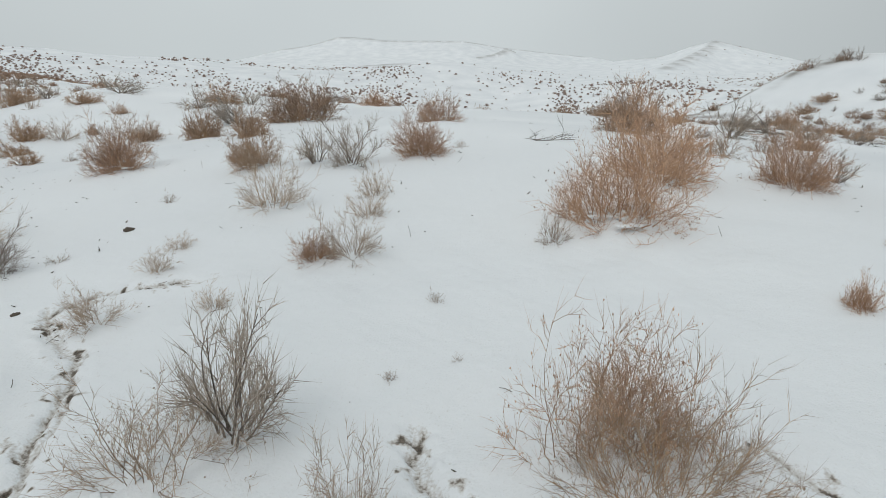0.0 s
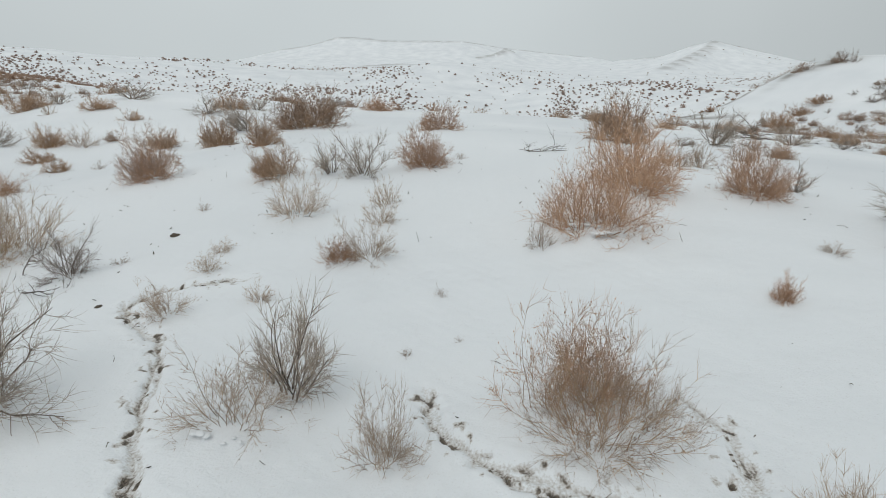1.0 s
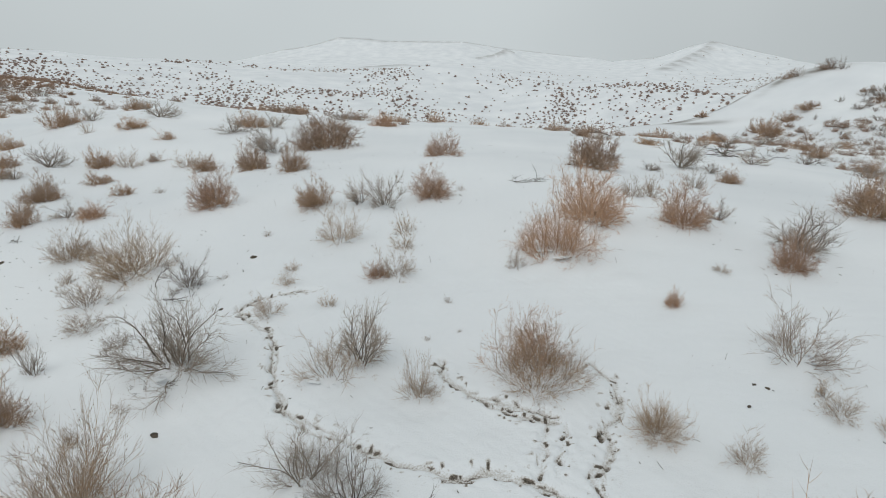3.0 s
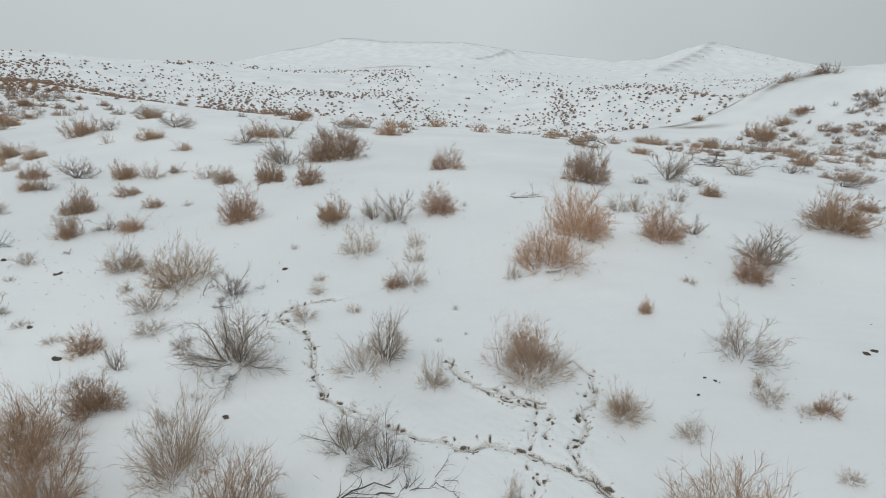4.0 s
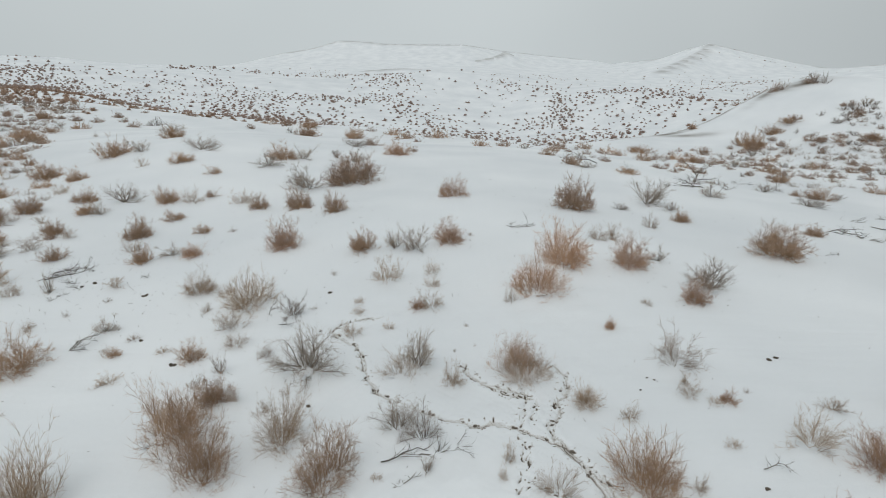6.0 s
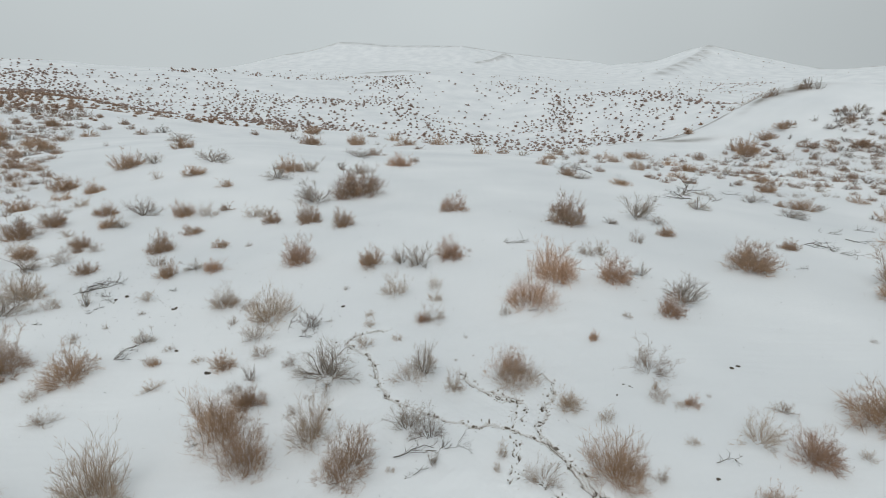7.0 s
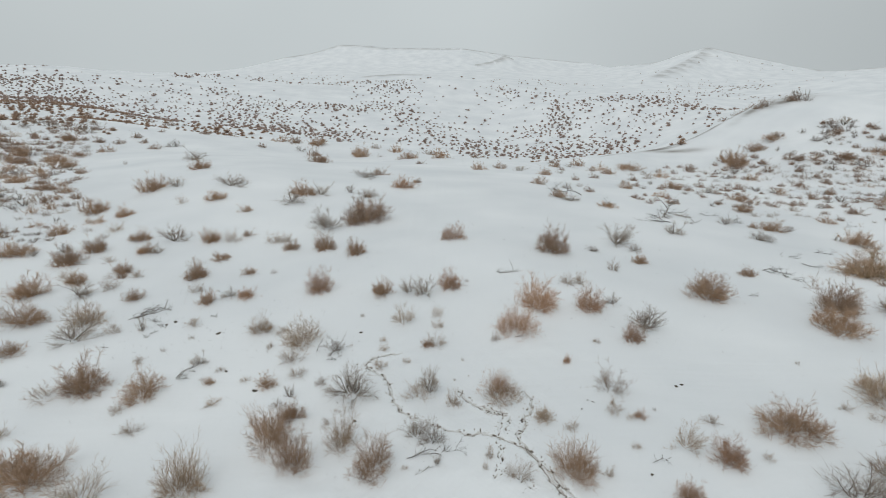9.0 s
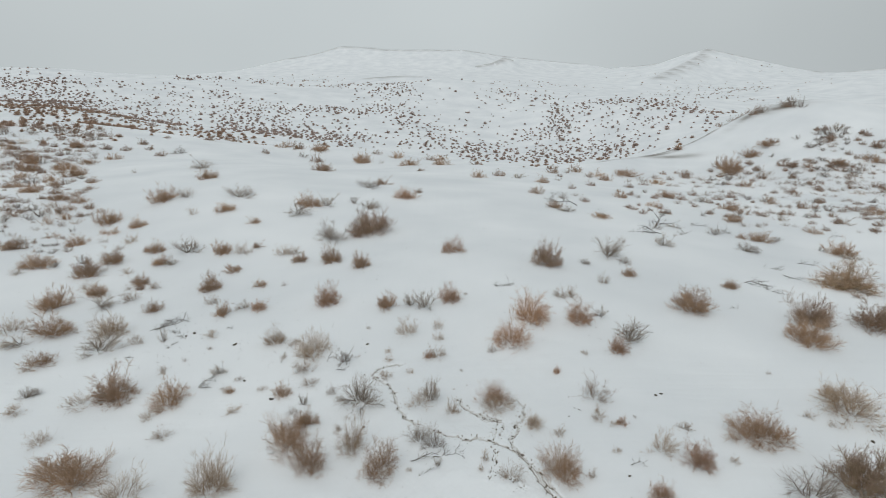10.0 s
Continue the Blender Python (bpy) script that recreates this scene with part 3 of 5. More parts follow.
plant("P", 26.31, 37.98, 0.68, 0.31)
plant("P", 29.00, 39.15, 0.80, 0.36)
plant("P", 33.61, 38.73, 0.79, 0.36)
plant("P", 29.82, 30.93, 0.51, 0.23)
plant("P", 29.14, 28.91, 0.41, 0.18)
plant("P", 44.86, 48.77, 0.82, 0.37)
plant("P", 53.78, 62.30, 0.99, 0.45)
plant("P", 52.35, 62.82, 0.86, 0.39)
plant("P", 42.22, 66.51, 1.05, 0.47)
plant("P", 43.75, 66.66, 0.90, 0.40)
plant("P", 38.74, 56.36, 0.92, 0.42)
plant("R", 52.76, 59.95, 1.52, 0.83)
plant("B", 51.50, 65.95, 1.08, 0.59)
plant("B", 55.81, 64.48, 0.66, 0.36)
plant("R", 50.74, 66.46, 0.99, 0.55)
plant("R", 50.22, 62.75, 0.87, 0.48)
plant("P", 48.58, 63.83, 0.80, 0.44)
plant("B", 45.63, 61.69, 1.63, 0.89)
plant("G", 45.33, 67.23, 1.33, 0.73)
plant("R", 45.37, 68.67, 1.00, 0.55)
plant("B", 45.82, 60.61, 0.77, 0.43)
plant("P", 55.54, 65.21, 0.99, 0.54)
plant("R", 47.85, 67.27, 1.14, 0.63)
plant("B", 50.97, 63.77, 1.38, 0.76)
plant("B", 34.52, 38.61, 0.53, 0.29)
plant("G", 55.53, 66.25, 0.72, 0.40)
plant("B", 46.15, 63.33, 1.60, 0.88)
plant("R", 44.31, 57.71, 1.08, 0.59)
plant("B", 47.00, 58.40, 0.68, 0.38)
plant("P", 50.79, 56.79, 1.56, 0.86)
plant("P", 35.05, 37.29, 1.00, 0.55)
plant("B", 49.86, 64.49, 0.89, 0.49)
plant("B", 50.10, 58.77, 0.95, 0.52)
plant("G", 46.55, 52.41, 1.24, 0.68)
plant("P", 42.18, 62.74, 1.23, 0.68)
plant("B", 50.78, 61.33, 0.74, 0.41)
plant("B", 47.00, 64.81, 0.83, 0.46)
plant("G", 44.89, 63.11, 0.68, 0.37)
plant("G", 53.80, 61.27, 0.91, 0.50)
plant("P", 42.97, 59.47, 0.78, 0.43)
plant("B", 46.05, 70.21, 1.87, 1.03)
plant("P", 52.49, 67.31, 1.14, 0.63)
plant("R", 54.23, 64.60, 0.97, 0.53)
plant("B", 29.72, 39.20, 0.54, 0.30)
plant("R", 31.65, 38.54, 0.84, 0.46)
plant("B", 39.84, 71.79, 1.83, 1.00)
plant("B", 23.15, 38.63, 0.49, 0.27)
plant("B", 27.84, 41.59, 0.55, 0.30)
plant("R", 40.56, 67.33, 1.06, 0.58)
plant("B", 22.73, 39.60, 0.85, 0.47)
plant("R", 28.09, 47.21, 1.30, 0.72)
plant("B", 38.64, 76.30, 0.96, 0.53)
plant("B", 41.37, 70.64, 1.16, 0.64)
plant("B", 38.19, 66.18, 1.34, 0.74)
plant("B", 35.20, 68.86, 1.22, 0.67)
plant("B", 38.11, 58.97, 0.79, 0.44)
plant("R", 24.59, 39.46, 0.54, 0.30)
plant("R", 39.19, 64.32, 0.70, 0.38)
plant("P", 39.82, 69.08, 1.45, 0.80)
plant("R", 37.35, 67.02, 1.21, 0.67)
plant("P", 32.43, 60.40, 0.96, 0.53)
plant("P", 21.61, 35.78, 0.43, 0.23)
plant("B", 26.78, 43.01, 0.51, 0.28)
plant("P", 37.30, 69.74, 0.81, 0.45)
plant("B", 38.26, 72.02, 1.20, 0.66)
plant("B", 57.27, 78.45, 1.98, 1.09)
plant("B", 58.52, 82.52, 1.45, 0.80)
plant("G", 53.07, 73.82, 1.06, 0.58)
plant("B", 57.69, 83.02, 1.37, 0.76)
plant("G", 55.35, 72.90, 0.76, 0.42)
plant("G", 57.19, 75.13, 1.10, 0.60)
plant("G", 58.24, 78.34, 1.34, 0.74)
plant("G", 58.31, 76.84, 1.08, 0.60)
plant("G", 55.87, 79.75, 1.50, 0.83)
plant("G", 56.90, 82.02, 1.51, 0.83)
plant("B", 56.15, 78.16, 1.92, 1.06)
plant("G", 60.50, 80.82, 1.04, 0.57)
plant("G", 56.93, 80.09, 1.36, 0.75)
plant("R", 59.14, 75.84, 1.11, 0.61)
plant("B", 61.14, 73.49, 0.91, 0.50)
plant("B", 58.92, 69.49, 0.78, 0.43)
plant("B", 55.06, 69.14, 1.07, 0.59)
plant("B", 58.58, 73.75, 0.92, 0.51)
plant("R", 53.26, 66.80, 1.01, 0.55)
plant("B", 54.92, 70.73, 1.06, 0.58)
plant("B", 57.21, 67.11, 0.87, 0.48)
plant("R", 15.04, 34.89, 0.45, 0.25)
plant("B", 31.19, 71.77, 1.19, 0.65)
plant("B", 33.55, 69.54, 0.75, 0.41)
plant("R", 31.53, 76.42, 1.22, 0.67)
plant("R", 16.64, 34.20, 0.61, 0.33)
plant("R", 18.17, 40.35, 0.77, 0.42)
plant("P", 20.67, 38.35, 0.73, 0.40)
plant("R", 33.96, 76.81, 1.06, 0.58)
plant("B", 15.32, 32.86, 0.44, 0.24)
plant("P", 26.83, 70.31, 1.75, 0.96)
plant("B", 20.05, 41.20, 0.60, 0.33)
plant("P", 24.67, 69.73, 0.93, 0.51)
plant("B", -49.33, 63.27, 1.25, 0.69)
plant("B", -36.66, 44.53, 0.87, 0.48)
plant("B", -53.27, 63.63, 1.09, 0.60)
plant("B", -54.09, 72.21, 0.82, 0.45)
plant("B", -45.43, 56.14, 1.24, 0.68)
plant("B", -32.95, 37.90, 0.46, 0.25)
plant("R", -54.02, 61.15, 1.28, 0.71)
plant("B", -46.42, 54.51, 1.02, 0.56)
plant("B", -57.92, 75.06, 1.00, 0.55)
plant("B", -45.04, 52.98, 1.35, 0.74)
plant("B", -30.82, 36.39, 0.72, 0.40)
plant("B", -47.25, 49.96, 0.73, 0.40)
plant("B", -50.71, 57.02, 0.77, 0.42)
plant("B", -51.30, 60.55, 1.54, 0.85)
plant("B", -58.89, 66.61, 1.64, 0.90)
plant("B", -37.03, 40.95, 0.57, 0.31)
plant("R", -51.10, 58.73, 1.25, 0.69)
plant("R", -55.39, 69.96, 1.46, 0.80)
plant("B", -42.94, 53.39, 0.95, 0.52)
plant("B", -40.63, 40.84, 0.47, 0.26)
plant("B", -44.78, 48.74, 1.11, 0.61)
plant("R", -40.84, 52.80, 0.86, 0.47)
plant("B", -55.87, 64.79, 1.66, 0.91)
plant("B", -43.02, 46.02, 0.72, 0.40)
plant("B", -32.80, 33.85, 0.73, 0.40)
plant("B", -26.68, 23.38, 0.66, 0.36)
plant("B", -31.31, 29.47, 0.70, 0.38)
plant("B", -25.63, 24.48, 0.80, 0.44)
plant("B", -29.27, 27.44, 0.36, 0.20)
plant("G", -27.20, 23.09, 0.78, 0.43)
plant("B", -27.49, 21.84, 0.41, 0.23)
plant("B", -30.40, 33.76, 0.60, 0.33)
plant("G", -25.43, 22.73, 0.58, 0.32)
plant("B", -26.79, 24.65, 0.39, 0.21)
plant("B", -27.59, 22.70, 0.53, 0.29)
plant("G", -25.06, 23.03, 0.66, 0.36)
plant("B", -26.07, 22.19, 0.53, 0.29)
plant("G", -29.60, 24.90, 0.54, 0.30)

# ---- the lie of the land ----
# knolls and hollows: x, y, height, half-widths, turn
KNOLLS = []


def knoll(x, y, height, wide, deep, turn=0):
    KNOLLS.append((x, y, height, wide, deep, turn))


knoll(1, 11, 0.6, 6, 8)
knoll(-17, 12, -0.98, 10, 14)
knoll(-25, 27, -1.65, 7, 9)
knoll(-18, 32, 0.91, 7, 9)
knoll(24, 25, -1.5, 12, 14)
knoll(-44, 47, -2.3, 14, 16)
knoll(62, 93, 6.2, 17, 13, -30)
knoll(88, 108, 8.9, 34, 26)
knoll(48, 72, 3, 10, 9)
knoll(-18, -18, -1, 16, 16)
knoll(20, -18, -0.6, 16, 16)
# the bowl of the valley, its far slopes and the rise to the skyline
knoll(-62, 72, -0.65, 14, 15)
knoll(-46, 72, -1.37, 14, 15)
knoll(-30, 72, -0.91, 14, 15)
knoll(-15, 72, -0.78, 14, 15)
knoll(1, 72, 2.25, 14, 15)
knoll(33, 72, 0.26, 14, 15)
knoll(48, 72, -1.03, 14, 15)
knoll(64, 72, 4.73, 14, 15)
knoll(80, 72, 1.96, 14, 15)
knoll(-63, 92, -0.28, 16, 15)
knoll(-46, 92, -0.14, 16, 15)
knoll(-28, 92, 1.08, 16, 15)
knoll(-11, 92, 2.60, 16, 15)
knoll(6, 92, -1.38, 16, 15)
knoll(23, 92, 1.90, 16, 15)
knoll(40, 92, 0.71, 16, 15)
knoll(75, 92, -0.13, 16, 15)
knoll(92, 92, 1.54, 16, 15)
knoll(-110, 118, -0.60, 23, 19)
knoll(-86, 118, -1.53, 23, 19)
knoll(-63, 118, -1.15, 23, 19)
knoll(-40, 118, -0.76, 23, 19)
knoll(-16, 118, -0.51, 23, 19)
knoll(8, 118, -2.23, 23, 19)
knoll(31, 118, -4.75, 23, 19)
knoll(54, 118, 4.63, 23, 19)
knoll(78, 118, -0.96, 23, 19)
knoll(102, 118, 0.36, 23, 19)
knoll(125, 118, 4.19, 23, 19)
knoll(-145, 150, -1.00, 30, 26)
knoll(-112, 150, -1.22, 30, 26)
knoll(-79, 150, 0.66, 30, 26)
knoll(-47, 150, 0.38, 30, 26)
knoll(-14, 150, -4.65, 30, 26)
knoll(19, 150, -3.97, 30, 26)
knoll(52, 150, -4.31, 30, 26)
knoll(84, 150, 3.16, 30, 26)
knoll(117, 150, 7.59, 30, 26)
knoll(150, 150, 0.50, 30, 26)
knoll(-144, 185, -1.38, 34, 29)
knoll(-107, 185, 0.15, 34, 29)
knoll(-70, 185, -1.31, 34, 29)
knoll(-34, 185, -3.71, 34, 29)
knoll(2, 185, -1.57, 34, 29)
knoll(39, 185, -7.74, 34, 29)
knoll(76, 185, 1.32, 34, 29)
knoll(112, 185, 0.31, 34, 29)
knoll(-215, 222, 0.73, 38, 32)
knoll(-175, 222, 3.27, 38, 32)
knoll(-135, 222, 3.61, 38, 32)
knoll(-95, 222, -2.23, 38, 32)
knoll(-15, 222, -1.73, 38, 32)
knoll(25, 222, -6.87, 38, 32)
knoll(65, 222, 4.16, 38, 32)
knoll(105, 222, -2.97, 38, 32)
knoll(145, 222, -1.12, 38, 32)
knoll(-240, 262, 7.64, 42, 35)
knoll(-194, 262, 5.52, 42, 35)
knoll(-148, 262, 3.72, 42, 35)
knoll(-102, 262, 3.24, 42, 35)
knoll(-56, 262, -1.57, 42, 35)
knoll(-10, 262, 0.93, 42, 35)
knoll(35, 262, -3.68, 42, 35)
knoll(81, 262, 4.15, 42, 35)
knoll(127, 262, -0.26, 42, 35)
knoll(173, 262, -0.20, 42, 35)
knoll(-270, 310, 2.15, 52, 44)
knoll(-213, 310, 6.23, 52, 44)
knoll(-156, 310, 6.53, 52, 44)
knoll(-99, 310, 3.67, 52, 44)
knoll(-42, 310, 2.42, 52, 44)
knoll(15, 310, 5.44, 52, 44)
knoll(72, 310, 0.33, 52, 44)
knoll(129, 310, -2.84, 52, 44)
knoll(186, 310, -1.63, 52, 44)
knoll(-300, 375, -0.24, 76, 64)
knoll(-220, 375, -1.48, 76, 64)
knoll(-140, 375, -2.30, 76, 64)
knoll(-60, 375, 0.85, 76, 64)
knoll(20, 375, 1.98, 76, 64)
knoll(100, 375, -2.22, 76, 64)
knoll(180, 375, -3.03, 76, 64)
knoll(260, 375, 8.87, 76, 64)
knoll(340, 375, 4.57, 76, 64)
knoll(-330, 470, -0.14, 104, 88)
knoll(-226, 470, -1.00, 104, 88)
knoll(-121, 470, 1.30, 104, 88)
knoll(-17, 470, 4.48, 104, 88)
knoll(87, 470, 0.16, 104, 88)
knoll(191, 470, -5.20, 104, 88)
knoll(296, 470, 1.73, 104, 88)
knoll(400, 470, 1.42, 104, 88)
# dune crests: both ends, the height at each, half-width
CRESTS = []


def crest(ax, ay, bx, by, ha, hb, wide):
    CRESTS.append((ax, ay, bx, by, ha, hb, wide))


crest(-224, 640, -199, 645, 3.8, 9.7, 55)
crest(-199, 645, -182, 650, 9.7, 13.2, 55)
crest(-182, 650, -161, 650, 13.2, 20.3, 55)
crest(-161, 650, -141, 655, 20.3, 23.6, 55)
crest(-141, 655, -126, 655, 23.6, 26.8, 55)
crest(-126, 655, -112, 660, 26.8, 32.6, 55)
crest(-112, 660, -83, 660, 32.6, 31.9, 55)
crest(-83, 660, -63, 655, 31.9, 29.0, 55)
crest(-63, 655, -5, 650, 29.0, 29.0, 55)
crest(-5, 650, 15, 650, 29.0, 29.1, 55)
crest(15, 650, 49, 670, 29.1, 25.2, 55)
crest(49, 670, 106, 690, 25.2, 20.2, 55)
crest(106, 690, 156, 690, 20.2, 15.9, 55)
crest(27, 600, 45, 610, 12.1, 15.5, 26)
crest(45, 610, 58, 625, 15.5, 21.3, 26)
crest(58, 625, 66, 630, 21.3, 19.0, 26)
crest(162, 480, 182, 505, 8.9, 14.3, 30)
crest(182, 505, 208, 540, 14.3, 18.8, 30)
crest(208, 540, 227, 565, 18.8, 22.8, 30)
crest(227, 565, 245, 590, 22.8, 29.7, 30)
crest(180, 640, 207, 635, 12.3, 14.7, 50)
crest(207, 635, 227, 620, 14.7, 18.8, 50)
crest(227, 620, 238, 600, 18.8, 27.6, 50)
crest(238, 600, 245, 590, 27.6, 29.7, 50)
crest(245, 590, 276, 600, 29.7, 23.5, 50)
crest(276, 600, 309, 610, 23.5, 17.9, 50)
crest(309, 610, 338, 610, 17.9, 12.0, 50)
crest(338, 610, 357, 600, 12.0, 8.3, 50)
crest(357, 600, 362, 560, 8.3, 7.7, 50)
crest(362, 560, 377, 560, 7.7, 9.6, 50)
crest(377, 560, 396, 560, 9.6, 11.5, 50)
crest(396, 560, 432, 560, 11.5, 13.3, 50)
crest(-53, 430, -39, 430, 1.7, 1.9, 14)
crest(-39, 430, -16, 432, 1.9, 1.5, 14)
crest(-16, 432, 0, 436, 1.5, 1.2, 14)
# the lip of the near dune: its line and the drop behind it
LIP = [(26.9, 88.0, 0.6), (34.7, 92.0, 1.2), (40.6, 95.0, 2), (45.2, 97.0, 2.6), (48.6, 98.5, 3), (51.9, 99.5, 3.4), (56.0, 101.0, 3.6), (59.2, 102.5, 3.6), (63.1, 104.5, 3), (70.9, 110.0, 1.5), (81.5, 118.0, 0)]
# hoof trails over the snow
TRAILS = [
    # drag depth, how wide the prints spread, the line
    (1.0, 0.05, [(-2.05, 4.74), (-2.46, 4.68), (-2.79, 4.51), (-2.96, 4.15), (-2.66, 3.75), (-2.37, 3.49), (-2.21, 3.08), (-2.07, 2.53), (-1.89, 2.09), (-1.75, 1.74),
                 (-1.36, 1.45), (-0.9, 1.17), (-0.46, 0.94), (-0.04, 0.78), (0.3, 0.81), (0.7, 0.65), (1.04, 0.45), (1.29, 0.28), (1.42, -0.04), (1.62, -0.5), (1.99, -1.5)]),
    (0.9, 0.05, [(-0.18, 2.68), (-0.14, 2.38), (0.07, 2.06), (0.38, 1.85), (0.86, 1.62)]),
    (0.7, 0.03, [(0.38, 1.78), (0.62, 1.60), (0.88, 1.54)]),
    (0.6, 0.045, [(0.86, 1.58), (0.78, 1.24), (0.70, 0.95), (0.64, 0.77)]),
    (0.4, 0.035, [(1.02, 1.42), (0.96, 1.12), (0.86, 0.88)]),
    (0.85, 0.06, [(1.54, 2.51), (1.65, 2.23), (1.62, 1.88), (1.43, 1.47), (1.34, 1.09), (1.19, 0.85), (1.18, 0.54)]),
    (0.8, 0.05, [(1.18, 0.60), (1.36, 0.20), (1.52, -0.15), (1.78, -0.62), (2.08, -1.35)]),
    (0.15, 0.05, [(0.65, 0.35), (0.68, -0.02), (0.58, -0.57), (0.49, -0.77)]),
    (0.3, 0.04, [(0.75, -0.48), (0.95, -0.70), (1.30, -1.05)]),
]


def knolls(x, y):
    z = 0 * x
    for cx, cy, a, sx, sy, turn in KNOLLS:
        c, s = np.cos(np.radians(turn)), np.sin(np.radians(turn))
        u, v = (x - cx) * c + (y - cy) * s, (y - cy) * c - (x - cx) * s
        z = z + a * np.exp(-((u / sx) ** 2 + (v / sy) ** 2))
    return z


def crest_distance(x, y, ax, ay, bx, by):
    dx, dy = bx - ax, by - ay
    s = np.clip(((x - ax) * dx + (y - ay) * dy) / (dx * dx + dy * dy), 0, 1)
    ox, oy = x - ax - s * dx, y - ay - s * dy
    return s, np.hypot(ox, oy), (dx * oy - dy * ox) / math.hypot(dx, dy)


def crests(x, y):
    z = 0 * x
    for ax, ay, bx, by, ha, hb, w in CRESTS:
        s, d, _ = crest_distance(x, y, ax, ay, bx, by)
        z = np.maximum(z, (ha + (hb - ha) * s) * np.exp(-((d / w) ** 1.25)))
    return z


def slip_face(x, y):
    """The steep lee behind the crest of the near dune."""
    z, nearest = 0 * x, 0 * x + 1e9
    for (ax, ay, ha), (bx, by, hb) in zip(LIP, LIP[1:]):
        s, d, side = crest_distance(x, y, ax, ay, bx, by)
        drop = np.where(side > 0, (ha + (hb - ha) * s) * np.clip(d / 5, 0, 1) * np.exp(-((d / 30) ** 2)), 0)
        z, nearest = np.where(d < nearest, drop, z), np.minimum(d, nearest)
    return z


def swell(x, y):
    """Long low undulations of the far land."""
    some = ((0.45, 0.061, 0.047, 0.3), (0.5, -0.04, 0.083, 1.9), (0.3, 0.11, -0.03, 4.0), (0.35, 0.018, 0.105, 2.2), (0.25, 0.13, 0.09, 5.1))
    return np.clip((y - 130) / 150, 0, 1) * np.clip((620 - y) / 200, 0.2, 1) * sum(a * np.sin(kx * x + ky * y + p) for a, kx, ky, p in some)


def land(x, y):
    """The height of the snow without its small relief: a shelf that drops into a valley, knolls, and dunes beyond."""
    x, y = np.asarray(x, float), np.asarray(y, float)
    edge = 57 + 1.15 * 6 * np.logaddexp(0, (-x - 8) / 6) - 0.3 * 4 * np.logaddexp(0, (x - 5) / 4)
    shelf = -8 / (1 + np.exp(np.clip((np.minimum(edge, 190) - y) / 10.5, -40, 40)))
    beyond = 210 / (1 + np.exp(np.clip((930 - y) / 55, -40, 40)))
    return shelf + knolls(x, y) + crests(x, y) - slip_face(x, y) + swell(x, y) - beyond


waves = np.random.RandomState(4)
WAVES = [(waves.uniform(0.5, 1.0) * a, *(waves.normal(0, 1, 2) * 6.28 / size), waves.uniform(0, 6.28)) for a, size in
         [(0.010, 3.5)] * 7 + [(0.0045, 1.1)] * 8 + [(0.0018, 0.35)] * 8 + [(0.035, 14.0)] * 5]


def relief(x, y):
    z = 0 * x
    for a, kx, ky, p in WAVES:
        z = z + a * np.sin(kx * x + ky * y + p)
    return z * np.clip(1.2 - y / 250, 0.12, 1)


def axis(start, stop, step, low, high, fine):
    """Places from low to high: even steps between start and stop, growing ones beyond, never over the fine list's (from, to, step)."""
    places = list(np.arange(start, stop, step))
    for way, end in ((1, high), (-1, low)):
        at, s = (places[-1] if way > 0 else start), step
        side = []
        while way * (end - at) > 0:
            s = min(s * 1.15, 11.0 if abs(at) < 650 else 300.0, *(c for a, b, c in fine if a < at < b), 1e9)
            at += way * s
            side.append(at)
        places = places + side if way > 0 else side[::-1] + places
    return np.array(places)


TABLE = np.random.RandomState(3).uniform(-1, 1, (128, 128))


def speckle(x, y, size):
    """Smooth random values between -1 and 1 that vary over the size."""
    u, v = x / size, y / size
    i, j = np.floor(u).astype(int), np.floor(v).astype(int)
    f, g = u - i, v - j
    f, g = f * f * (3 - 2 * f), g * g * (3 - 2 * g)
    a, b, c, d = (TABLE[(i + p) % 128, (j + q) % 128] for p, q in ((0, 0), (1, 0), (0, 1), (1, 1)))
    return (a * (1 - f) + b * f) * (1 - g) + (c * (1 - f) + d * f) * g


